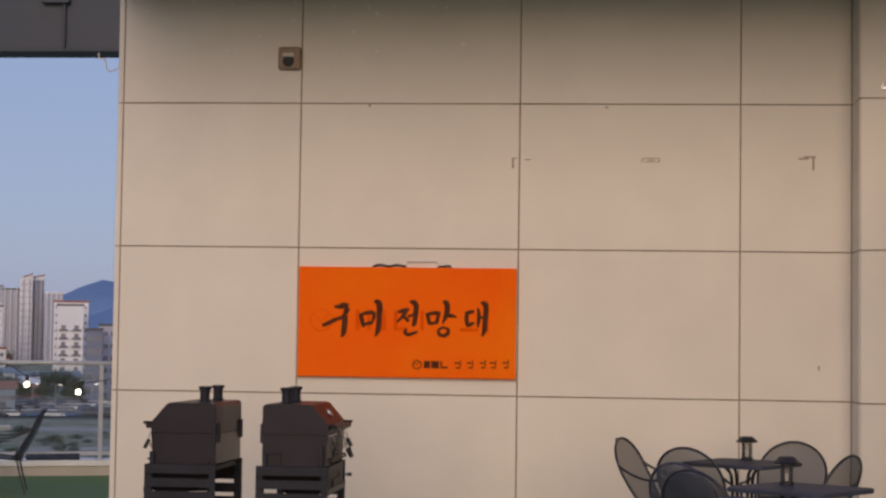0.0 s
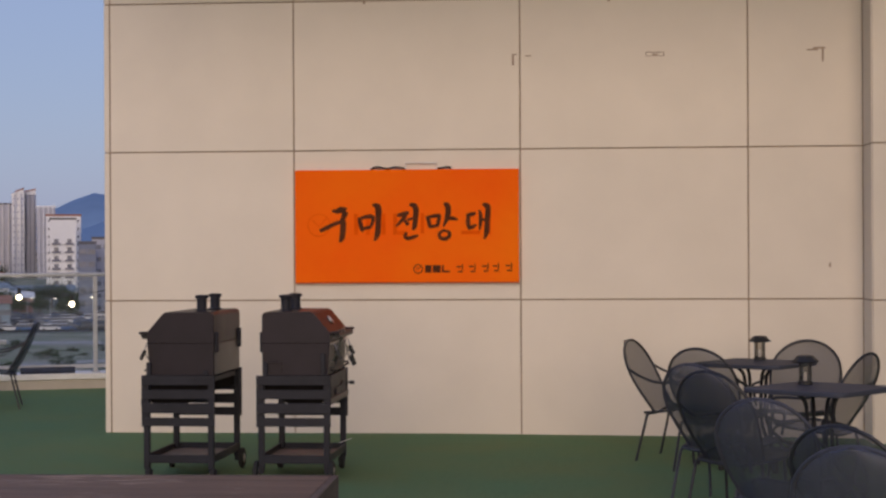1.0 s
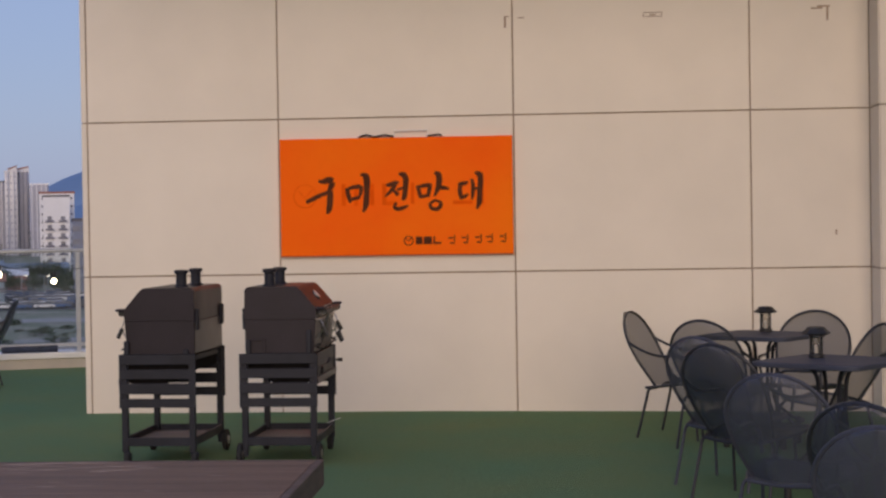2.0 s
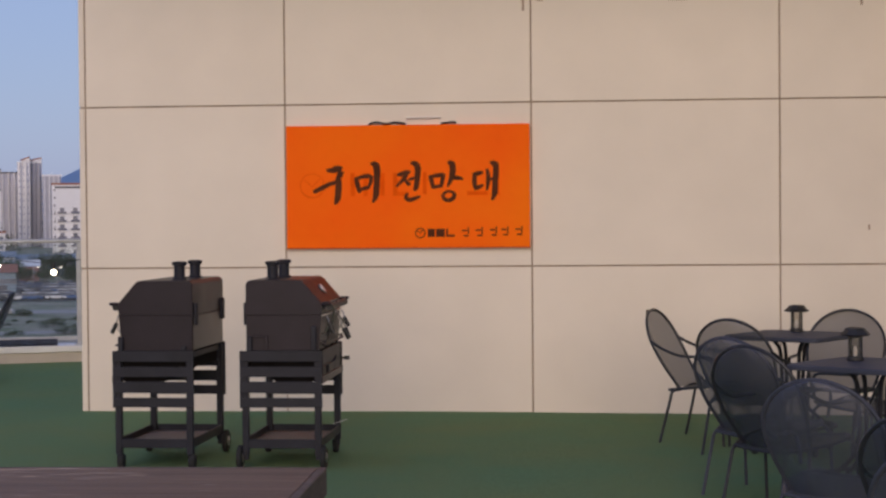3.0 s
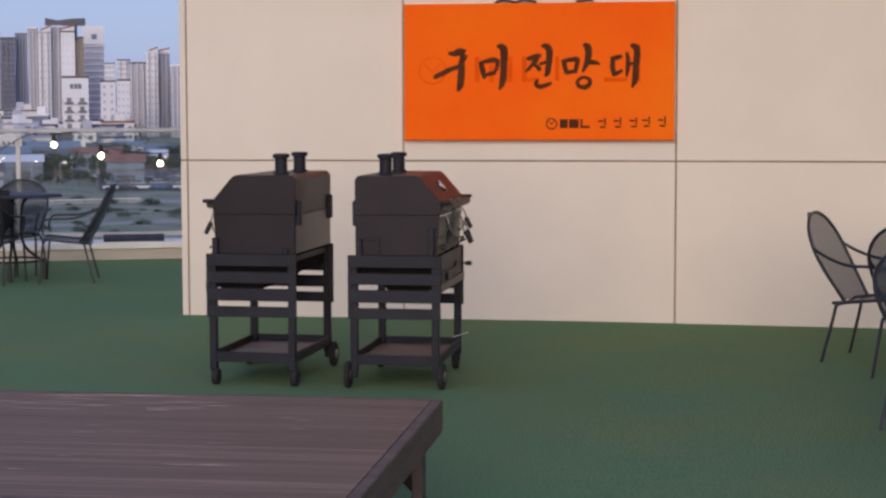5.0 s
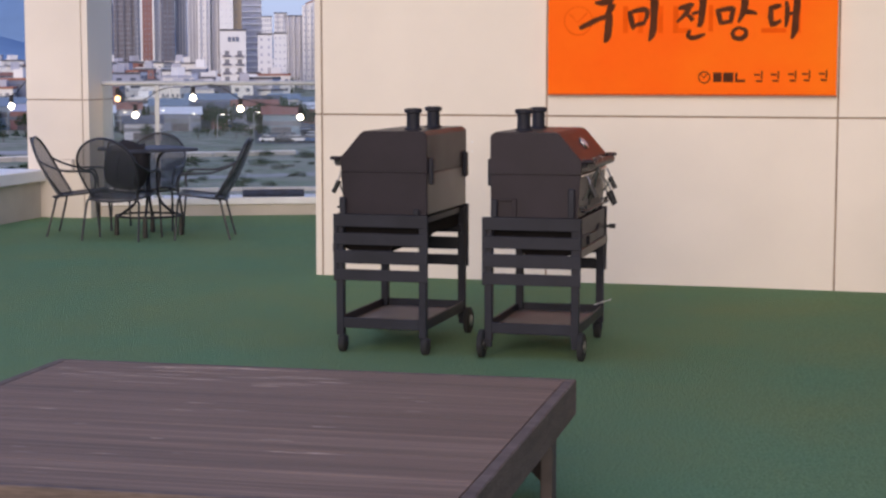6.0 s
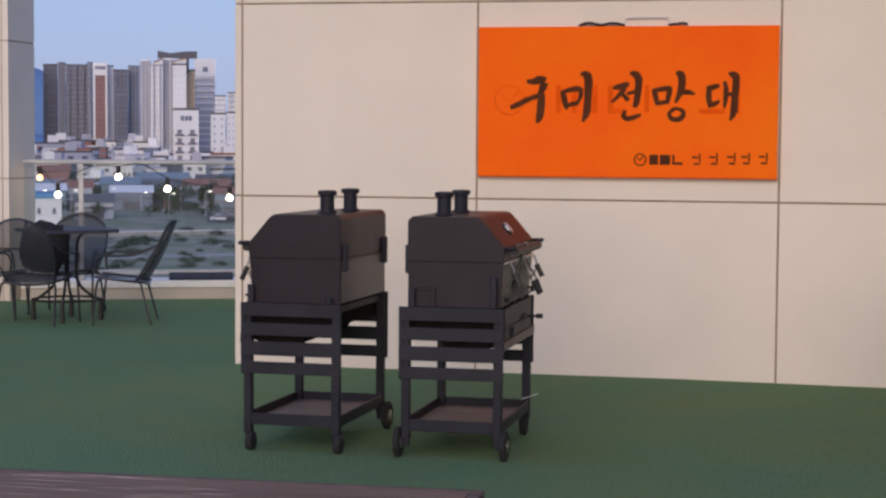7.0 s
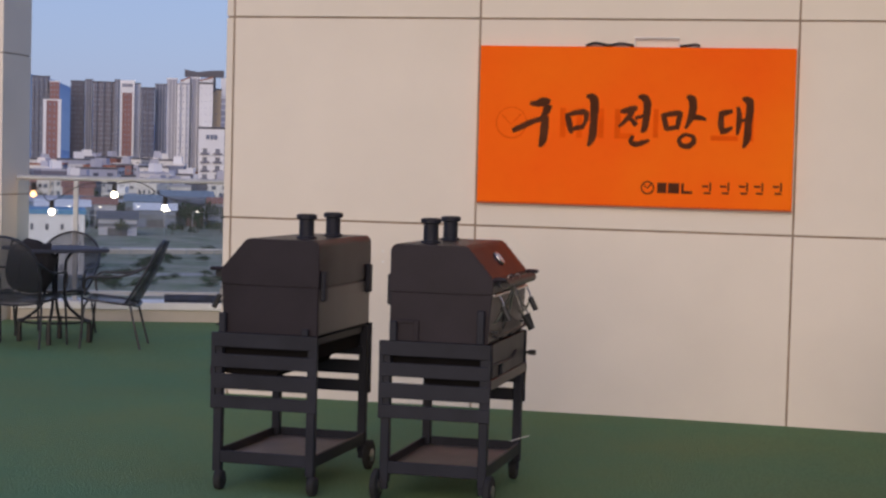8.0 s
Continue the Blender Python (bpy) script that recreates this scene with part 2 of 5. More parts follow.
def extrude_profile(profile, a, b, axis="y"):
    """A closed outline of (x, z) swept along y, or of (y, z) swept along x."""
    bm = bmesh.new()
    mk = (lambda p, t: (p[0], t, p[1])) if axis == "y" else (lambda p, t: (t, p[0], p[1]))
    f0 = bm.faces.new([bm.verts.new(mk(p, a)) for p in profile])
    made = bmesh.ops.extrude_face_region(bm, geom=[f0])
    d = (0, b - a, 0) if axis == "y" else (b - a, 0, 0)
    bmesh.ops.translate(bm, vec=d, verts=[g for g in made["geom"] if isinstance(g, bmesh.types.BMVert)])
    bmesh.ops.recalc_face_normals(bm, faces=bm.faces)
    return bm


def heading(fx, fy):
    """The turn about z, in degrees, that points +y along (fx, fy)."""
    return math.degrees(math.atan2(-fx, fy))


def spot(az, dist):
    """A place far off, by its bearing to the left of +y and its distance from the terrace."""
    return 4.0 - dist * math.sin(az - 0.0145), -12.0 + dist * math.cos(az - 0.0145)


GROUND = -16.2


def terrain(dist):
    """Height of the land: a flat plain, then a slow rise towards the hills."""
    rise = min(max((dist - 520) / 400, 0.0), 1.0)
    return GROUND + 6.6 * rise * rise * (3 - 2 * rise)


# ---- large structure: terrace ----
JX = (-0.05, 1.53, 3.44, 5.325, 6.262)
JZ = (0.0, 1.12, 2.38, 3.64, 4.90)
GAP = 0.006



def floor_height(x, y=-2.0):
    """The turf lies level, falls slightly towards the pier and towards the railing."""
    return -0.0085 * min(max(x - 2.8, 0.0), 3.6) - 0.004 * min(max(y - 0.3, 0.0), 2.0)


bm = bmesh.new()
xs, ys = (-5.0, 2.8, 6.4, 16.0), (-24.0, 0.3, 2.3, 6.6)
top = [[bm.verts.new((x, y, floor_height(x, y))) for x in xs] for y in ys]
low = [[bm.verts.new((x, y, -0.30)) for x in xs] for y in ys]
for i in range(3):
    for k in range(3):
        bm.faces.new((top[i][k], top[i][k + 1], top[i + 1][k + 1], top[i + 1][k]))
        bm.faces.new((low[i][k], low[i + 1][k], low[i + 1][k + 1], low[i][k + 1]))
    for k in (0, 3):
        bm.faces.new((top[i][k], top[i + 1][k], low[i + 1][k], low[i][k]))
        bm.faces.new((top[k][i], low[k][i], low[k][i + 1], top[k][i + 1]))
bmesh.ops.recalc_face_normals(bm, faces=bm.faces)
terrace = tagged(part("floor", bm, TURF), "green artificial turf floor of a roof terrace", "floor", kind="structure")
podium = tagged(part("podium", box((-4.95, -23.9, GROUND - 1), (15.9, 6.5, -0.302)), CONCRETE), "painted concrete block under the roof terrace", "building", kind="structure")

wall_north = tagged(part("wall_north", box((-0.095, 0.012, -0.12), (9.0, 5.2, 4.9)), SEALANT), "cream composite panel wall with brown joints", "wall", kind="structure")
panel_cells = [(JX[i], JX[i + 1]) for i in range(4)]
for z0, z1 in zip(JZ, JZ[1:]):
    part("corner_panel", box((-0.10, 0.0, (z0 + GAP if z0 else -0.05)), (JX[0] - GAP, 0.2, z1 - GAP), 0.002), PANEL, wall_north)
    part("corner_panel", box((-0.103, 0.203, z0 + GAP if z0 else -0.11), (-0.09, 5.2, z1 - GAP), 0.002), PANEL, wall_north)
wall_pier = tagged(part("wall_pier", box((6.275, -0.408, -0.06), (9.0, 0.008, 4.9)), SEALANT), "cream panelled pier standing out from the wall", "wall", kind="structure")

# added out of view to block light from the pier and right side
wall_shade_east = tagged(part("wall_shade_east", box((8.7, -9.0, -0.06), (8.9, -0.425, 4.9)), CONCRETE), "unseen plain wall added to shade the pier side", "wall", kind="structure")
ceiling = tagged(part("ceiling", box((-0.102, -2.8, 4.64), (16, -0.004, 5.3)), SOFFIT), "dark grey soffit over the terrace wall", "ceiling", kind="structure")
beam = tagged(part("beam", box((-5.1, 4.30, 4.837), (-0.105, 4.75, 6.2)), SOFFIT), "dark grey beam between pillar and wall", "beam", kind="structure")
part("edge_strip", box((-5.1, 4.285, 4.80), (-0.105, 4.75, 4.835), 0.006), SOFFIT, beam, "dark metal lower edge of the beam")
part("pipe", tube([(-1.907, 4.262, 4.842), (-1.907, 4.262, 5.36)], 0.018, 10), SOFFIT, beam)
part("pipe_box", box((-2.16, 4.20, 5.34), (-1.84, 4.298, 5.60), 0.01), SOFFIT, beam)
part("loose_wire", tube(curve_points([(-1.50, 4.262, 4.78), (-1.49, 4.25, 4.72), (-1.42, 4.25, 4.70), (-1.40, 4.25, 4.60), (-1.34, 4.25, 4.57), (-1.24, 4.25, 4.62), (-1.10, 4.25, 4.64)], 5), 0.008, 6), CONCRETE, beam)


# ---- sign ----
def sign():
    s = thing("wall_sign", "orange rectangular wall sign with dark brushed lettering", "sign", pose(1.545, 0, 1.269))
    w, h = 1.883, 0.946
    part("panel", box((0, -0.050, 0), (w, -0.003, h), 0.006, 2), ORANGE, s)
    # dark orange strip below the panel paints the shadow at its lower edge
    bm = box((-0.004, -0.046, -0.008), (w + 0.004, -0.004, -0.0005))
    part("lower_shade", bm, EDGE_SHADE, s, "dark strip painted as shadow along the sign's lower edge")

    def lettering(strokes):
        """One syllable, brushed stroke by stroke: points along each stroke in centimetres, with its breadth."""
        bm = bmesh.new()
        for k, stroke in enumerate(strokes):
            mid = curve_points([(x, z, w) for x, z, w in stroke], 7)
            y = -0.0522 - 0.0003 * k
            front, rear = [], []
            for i, p in enumerate(mid):
                a, b = mid[max(i - 1, 0)], mid[min(i + 1, len(mid) - 1)]
                way = Vector((b.x - a.x, b.y - a.y)).normalized()
                row = []
                for side in (-1, 1):
                    rough = 1 + 0.16 * noise.noise((p.x * 0.9 + side * 3, p.y * 0.9, k)) + 0.08 * noise.noise((p.x * 3.1, p.y * 3.1, side))
                    half = (max(p.z, 0.4) * 1.06 + 0.2) / 2 * rough
                    row.append(((p.x - way.y * half * side) / 100, (p.y + way.x * half * side) / 100))
                front.append([bm.verts.new((u, y, v)) for u, v in row])
                rear.append([bm.verts.new((u, -0.0495, v)) for u, v in row])
            for i in range(len(mid) - 1):
                bm.faces.new((front[i][0], front[i + 1][0], front[i + 1][1], front[i][1]))
                for q in (0, 1):
                    bm.faces.new((front[i][q], rear[i][q], rear[i + 1][q], front[i + 1][q]))
            for i in (0, len(mid) - 1):
                bm.faces.new((front[i][0], front[i][1], rear[i][1], rear[i][0]))
        bmesh.ops.recalc_face_normals(bm, faces=bm.faces)
        part("lettering", bm, INK, s, "dark brown brushed Korean lettering")

    # the five syllables of the name, left to right: 구 미 전 망 대
    lettering([[(31.4, 60.3, 1.8), (35.5, 60.0, 3.5), (39.6, 61.1, 5.0), (43.1, 59.8, 5.0)], [(42.8, 59.5, 4.6), (40.9, 54.4, 3.5), (38.5, 51.6, 1.8)],
               [(21.1, 43.4, 2.5), (27.3, 46.3, 3.2), (34.1, 49.5, 2.8), (40.6, 51.3, 2.8)], [(40.9, 52.7, 3.9), (40.5, 44.2, 4.6), (39.6, 37.3, 3.9), (37.7, 33.9, 1.1)]])
    lettering([[(53.9, 54.6, 1.8), (55.1, 50.6, 3.2), (56.6, 44.5, 2.8), (57.4, 42.5, 1.4)], [(55.0, 53.3, 2.1), (59.7, 55.0, 2.8), (65.2, 55.1, 3.2), (65.7, 50.8, 2.5), (63.4, 46.0, 1.8)],
               [(56.6, 44.5, 1.8), (60.7, 45.9, 2.5), (64.8, 46.7, 2.1)], [(65.6, 64.9, 1.4), (69.0, 64.3, 4.2), (70.5, 61.0, 5.0), (70.4, 50.9, 4.2), (69.7, 40.7, 4.2), (67.2, 34.9, 1.1)]])
    lettering([[(86.2, 55.9, 1.4), (89.6, 56.6, 3.2), (94.3, 58.0, 3.2), (96.3, 57.7, 1.8)], [(93.6, 56.7, 2.8), (91.1, 52.6, 2.8), (85.5, 47.1, 1.4)], [(91.0, 53.3, 1.4), (93.8, 50.6, 2.5), (95.9, 48.0, 2.5)],
               [(95.1, 52.3, 1.8), (101.1, 54.1, 1.8)], [(96.7, 65.1, 1.4), (100.1, 64.5, 3.9), (102.2, 61.5, 4.2), (101.8, 53.8, 3.9), (100.7, 46.1, 3.2), (98.7, 44.4, 1.1)],
               [(94.1, 41.9, 1.8), (92.9, 38.5, 2.5), (95.6, 36.9, 2.8), (100.3, 38.0, 2.5), (103.9, 39.4, 1.4)]])
    lettering([[(111.6, 55.4, 2.4), (112.9, 50.8, 3.0), (114.2, 45.6, 2.4)], [(111.8, 54.3, 2.4), (117.0, 55.4, 2.8), (122.2, 56.0, 2.8)], [(121.8, 56.6, 3.0), (121.1, 51.4, 2.8), (120.0, 46.2, 2.2)], [(113.8, 46.3, 2.4), (120.8, 47.6, 2.2)],
               [(125.5, 65.6, 1.8), (128.2, 64.3, 4.2), (129.3, 61.0, 4.2), (128.5, 54.3, 3.9), (125.1, 46.6, 1.1)], [(129.2, 53.3, 2.5), (133.2, 53.4, 2.8), (137.2, 52.2, 1.1)],
               [(124.9, 43.2, 1.8), (121.7, 40.5, 2.1), (122.8, 37.2, 2.5), (126.8, 36.3, 2.8), (130.0, 38.7, 2.8), (129.6, 42.0, 2.1), (124.6, 43.6, 1.4)]])
    lettering([[(144.4, 55.6, 2.0), (148.0, 56.4, 3.2), (152.4, 57.6, 1.8)], [(146.0, 55.6, 2.6), (145.8, 51.0, 3.2), (146.4, 46.0, 2.8)], [(145.4, 45.0, 2.4), (149.0, 46.0, 2.8), (152.6, 48.0, 1.4)],
               [(155.4, 60.2, 1.6), (156.4, 55.4, 2.8), (156.2, 49.0, 2.6), (155.4, 43.6, 1.2)], [(156.0, 51.9, 2.0), (161.2, 52.6, 1.8)], [(157.9, 65.1, 1.4), (161.2, 63.9, 4.2), (162.6, 60.6, 4.2), (161.9, 51.7, 3.9), (161.3, 41.7, 3.9), (159.2, 36.0, 1.1)]])
    # small emblem and maker's line, as plain shapes
    ring = [(1.038 + 0.036 * math.cos(k * math.tau / 20), -0.052, 0.112 + 0.036 * math.sin(k * math.tau / 20)) for k in range(20)]
    part("emblem", tube(ring, 0.0042, 6, closed=True), INK, s)
    part("emblem", tube([(1.014, -0.052, 0.133), (1.036, -0.052, 0.108), (1.060, -0.052, 0.136)], 0.0042, 6), INK, s)
    for x0, x1 in ((1.096, 1.150), (1.160, 1.226), (1.238, 1.252)):
        part("bar", box((x0, -0.0535, 0.082), (x1, -0.0495, 0.144), 0.001), INK, s)
    part("bar", box((1.2525, -0.0535, 0.082), (1.302, -0.0495, 0.098), 0.001), INK, s)
    for i, x in enumerate((1.361, 1.467, 1.576, 1.664, 1.772)):
        z = 0.083 + 0.002 * i
        part("bar", box((x + 0.042, -0.0535, z + 0.018), (x + 0.052, -0.0495, z + 0.070), 0.001), INK, s)
        part("bar", box((x, -0.0535, z + 0.040), (x + 0.036, -0.0495, z + 0.052), 0.001), INK, s)
        part("bar", box((x + 0.012, -0.0535, z), (x + 0.050, -0.0495, z + 0.012), 0.001), INK, s)
    # faded shapes of older lettering
    ghost = [(0.203 + 0.092 * math.cos(k * math.tau / 28), -0.0415, 0.482 + 0.092 * math.sin(k * math.tau / 28)) for k in range(28)]
    part("faded_ring", tube(ghost, 0.010, 6, closed=True), GHOST, s)
    part("faded_bar", tube([(0.142, -0.0415, 0.530), (0.200, -0.0415, 0.470), (0.262, -0.0415, 0.536)], 0.010, 6), GHOST, s)
    for x0, x1, z0, z1 in ((0.39, 0.425, 0.40, 0.577), (0.50, 0.535, 0.40, 0.577), (0.60, 0.635, 0.40, 0.577), (0.73, 0.765, 0.40, 0.577), (0.83, 0.865, 0.40, 0.577), (0.8655, 0.95, 0.40, 0.432), (1.06, 1.09, 0.41, 0.58), (1.40, 1.56, 0.40, 0.43), (1.62, 1.65, 0.40, 0.57)):
        part("faded_bar", box((x0, -0.0508, z0), (x1, -0.0495, z1)), GHOST, s)
    # lamp bracket and cables on the upper edge
    x0, x1, top = 0.935, 1.20, h
    part("lamp_bracket", tube([(x0, -0.03, top - 0.005), (x0, -0.03, top + 0.055), (x1, -0.03, top + 0.055), (x1, -0.03, top - 0.005)], 0.006, 8), WHITE, s, "thin white wire bracket")
    part("cable", tube(curve_points([(0.64, -0.03, top + 0.004), (0.70, -0.03, top + 0.022), (0.78, -0.035, top + 0.008), (0.85, -0.03, top + 0.020), (0.93, -0.03, top + 0.006)]), 0.009, 7), CABLE, s)
    part("cable", tube(curve_points([(1.20, -0.03, top + 0.008), (1.25, -0.03, top + 0.012), (1.29, -0.03, top + 0.018), (1.32, -0.03, top + 0.010)]), 0.008, 7), CABLE, s)


sign()


# ---- charcoal grills ----
def grill(m, label, shift=0.0, tools=False):
    """A trolley grill with a hinged lid; its slanted front looks to -x and its ends to -y and +y."""
    g = thing("charcoal_grill", label, "grill", m, "grills by the wall")
    X0, X1, Y0, Y1 = -0.24, 0.24, -0.40, 0.40
    for x in (X0 + 0.02, X1 - 0.02):
        for y in (Y0 + 0.02, Y1 - 0.02):
            part("leg", box((x - 0.02, y - 0.02, 0.085), (x + 0.02, y + 0.02, 0.70), 0.004), IRON, g)
    for end, y in ((-1, Y0), (1, Y1)):
        a, b = (y - 0.012, y) if end < 0 else (y, y + 0.012)
        for z0, z1 in ((0.373, 0.431), (0.460, 0.528), (0.556, 0.617), (0.648, 0.713)):
            part("slat", box((X0 - 0.010, a, z0), (X1 + 0.010, b, z1), 0.002), IRON, g)
        for x0, x1 in ((X0 - 0.0095, X0 + 0.010), (X1 - (0.028 if end < 0 else 0.010), X1 + 0.0095)):
            part("edge_bar", box((x0, a + 0.0015, 0.37), (x1, b - 0.0015, 0.707), 0.001), IRON, g)
        for x, up in ((X0 + 0.040, 0.80 if end < 0 else 0.86), (X1 - 0.05, 0.745 if end < 0 else 0.80)):
            part("bracket", box((x - 0.016, a, 0.7125), (x + 0.016, b, up), 0.004), IRON, g)
    part("side_rail", box((X1 - 0.034, Y0 + 0.041, 0.665), (X1 - 0.022, Y1 - 0.041, 0.70), 0.003), IRON, g)
    part("side_rail", box((X0 - 0.014, Y0 - 0.011, 0.516), (X0 - 0.001, Y1 + 0.011, 0.560), 0.003), IRON_SHEET, g, "pale worn front rail")
    part("cross_rail", box((X0 + 0.02, Y1 - 0.06, 0.56), (X1 - 0.02, Y1 - 0.04, 0.60), 0.003), IRON, g)
    # ash pan with its sloping floor
    part("ash_pan", extrude_profile([(X0 + 0.004, 0.535), (X0 + 0.16, 0.505), (X1 - 0.20, 0.520), (X1 - 0.16, 0.572), (X1 - 0.036, 0.600), (X1 - 0.036, 0.708), (X0 + 0.004, 0.708)], Y0 + 0.042, Y1 - 0.042), GAP_BLACK, g, "ash pan painted black as shade behind the slats")
    part("drawer_front", box((X0 - 0.006, Y0 + 0.05, 0.5605), (X0 + 0.003, Y1 - 0.05, 0.7115), 0.003), IRON, g)
    if tools:
        y = Y0 - 0.01
        part("knob", tube([(X0 - 0.006, y + 0.04, 0.61), (X0 - 0.028, y + 0.04, 0.61), (X0 - 0.030, y + 0.04, 0.61), (X0 - 0.062, y + 0.04, 0.61)], 0.013, 10, taper=[0.5, 0.5, 1.0, 1.0]), GRIP, g)
    part("latch_rod", tube(curve_points([(X0 - 0.010, Y1 - 0.02, 0.622), (X0 - 0.013, Y1 - 0.20, 0.617), (X0 - 0.012, Y1 - 0.42, 0.612), (X0 - 0.012, Y1 - 0.50, 0.628), (X0 - 0.008, Y1 - 0.55, 0.640)], 4), 0.006, 7), IRON, g)
    part("latch", box((X0 - 0.020, Y1 - 0.22, 0.565), (X0 - 0.0065, Y1 - 0.195, 0.616), 0.003), IRON, g)
    # lower tray
    bm = bmesh.new()
    add_box(bm, (X0 + 0.003, Y0 + 0.003, 0.125), (X1 - 0.003, Y0 + 0.014, 0.18), 0.003)
    add_box(bm, (X0 + 0.003, Y1 - 0.014, 0.125), (X1 - 0.003, Y1 - 0.003, 0.18), 0.003)
    add_box(bm, (X0 + 0.003, Y0 + 0.0145, 0.125), (X0 + 0.014, Y1 - 0.0145, 0.18), 0.003)
    add_box(bm, (X1 - 0.014, Y0 + 0.0145, 0.125), (X1 - 0.003, Y1 - 0.0145, 0.18), 0.003)
    part("tray_rim", bm, IRON, g)
    part("tray_plate", box((X0 + 0.01, Y0 + 0.01, 0.128), (X1 - 0.01, Y1 - 0.01, 0.14)), TRAY, g, "brown steel tray plate")
    # casters: small swivel ones at one end, larger wheels at the other
    for x in (X0 + 0.02, X1 - 0.02):
        w = part("caster", lathe([(0.014, -0.017), (0.040, -0.017), (0.045, -0.010), (0.045, 0.010), (0.040, 0.017), (0.014, 0.017)], 16, (x + 0.012, Y0 + 0.015, 0.045), "x"), RUBBER, g)
        part("fork", box((x - 0.014, Y0 + 0.002, 0.046), (x + 0.036, Y0 + 0.036, 0.0845), 0.006), IRON, w)
        side = 0.034 if x > 0 else -0.034
        w = part("wheel", lathe([(0.02, -0.014), (0.060, -0.016), (0.072, -0.010), (0.072, 0.010), (0.060, 0.016), (0.02, 0.014)], 20, (x + side, Y1 - 0.01, 0.072), "x"), RUBBER, g)
        part("hub", lathe([(0.010, -0.022), (0.030, -0.018), (0.030, 0.018), (0.010, 0.022)], 12, (x + side, Y1 - 0.01, 0.072), "x"), CHROME, w, "pale metal hub")
        part("axle", tube([(x, Y1 - 0.01, 0.072), (x + side * 0.6, Y1 - 0.01, 0.072)], 0.008), IRON, w)
        part("stay", box((x - 0.016, Y1 - 0.035, 0.055), (x + 0.016, Y1 - 0.003, 0.09), 0.003), IRON, w)
    # fire box and lid
    bx0, bx1, by0, by1 = -0.215 + shift, 0.242 + shift, -0.385, 0.385
    bm = extrude_profile([(bx0 + 0.015, 0.712), (bx1 - 0.003, 0.712), (bx1 - 0.003, 0.9255), (bx0, 0.9255)], by0, by1)
    bmesh.ops.bevel(bm, geom=list(bm.edges), offset=0.002, segments=1, affect="EDGES")
    box_ob = part("fire_box", bm, IRON_SHEET, g)
    # thin pale sheet added for the reflection on this side
    part("side_sheen", box((bx1 - 0.0028, by0 + 0.012, 0.718), (bx1 + 0.0002, by1 - 0.012, 0.918), 0.001), SHEEN_SHEET, box_ob, "pale side sheet painted as the wall's reflection")
    top = 1.135
    lid = [(bx0, 0.9265), (bx1, 0.9265), (bx1, top - 0.02), (bx1 - 0.02, top), (bx0 + 0.125, top), (bx0 + 0.105, top - 0.012), (bx0 - 0.005, 0.995)]
    bm = extrude_profile(lid, by0 - 0.003, by1 + 0.003)
    bmesh.ops.bevel(bm, geom=list(bm.edges), offset=0.004, segments=2, affect="EDGES")
    lid_ob = part("lid", bm, IRON_SHEET, g)
    dial = part("thermometer", lathe([(0.034, 0), (0.036, 0.004), (0.034, 0.010), (0.029, 0.011)], 20), CHROME, lid_ob, "round steel thermometer")
    dial.matrix_basis = pose(bx0 + 0.056, 0.0, 1.066, 0, -50, 0)
    part("dial_face", lathe([(0.027, 0.0112), (0.026, 0.0122), (0.002, 0.0124)], 18), WHITE, dial, "white dial face")
    # handle along the lid's lower front edge
    part("handle", tube([(bx0 - 0.040, by0 + 0.07, 0.972), (bx0 - 0.040, by1 - 0.07, 0.972)], 0.021, 12), GRIP, lid_ob, "black bar handle")
    for y in (by0 + 0.14, by1 - 0.14):
        part("handle_arm", tube([(bx0 + 0.005, y, 0.958), (bx0 - 0.040, y, 0.972)], 0.009), CHROME, lid_ob)
    for y in (by0, by1 - 0.05):
        part("lip", box((bx0 - 0.062, y, 0.985), (bx0 - 0.003, y + 0.05, 1.004), 0.008, 2), IRON_SHEET, lid_ob)
    part("seam_strip", box((bx0 - 0.012, by0 + 0.01, 0.918), (bx0 - 0.0005, by1 - 0.01, 0.930), 0.002), CHROME, g, "bright worn edge strip")
    # chimneys
    for y in (-0.19, 0.19):
        c = part("chimney", lathe([(0.034, top - 0.005), (0.034, top + 0.085)], 18, (bx1 - 0.13, y, 0)), IRON, g)
        part("cap", lathe([(0.036, top + 0.085), (0.046, top + 0.09), (0.046, top + 0.108), (0.030, top + 0.112)], 18, (bx1 - 0.13, y, 0)), IRON, c)
        part("collar", lathe([(0.046, top + 0.001), (0.046, top + 0.008), (0.036, top + 0.012)], 18, (bx1 - 0.13, y, 0)), IRON, c)
    # hinges at the back, grate lifters and latch at the front
    for y in (by0 + 0.05, by1 - 0.05):
        part("hinge", box((bx1 - 0.002, y - 0.022, 0.865), (bx1 + 0.020, y + 0.022, 1.0), 0.005), IRON, g)
    for y in (by0 + 0.07, by1 - 0.07):
        part("lifter", tube(curve_points([(bx0 + 0.003, y, 0.80), (bx0 - 0.02, y, 0.83), (bx0 - 0.036, y, 0.88), (bx0 - 0.02, y, 0.92)], 4), 0.005, 7), CHROME, g, "bent steel rod")
        part("knob", tube([(bx0 + 0.004, y + 0.05, 0.765), (bx0 - 0.018, y + 0.05, 0.765), (bx0 - 0.03, y + 0.05, 0.765)], 0.010, 8, taper=[0.6, 0.6, 1.4]), GRIP, g)
        part("lifter_grip", tube([(bx0 - 0.035, y, 0.875), (bx0 - 0.065, y, 0.815)], 0.013, 8), GRIP, g, "black slanted grip")
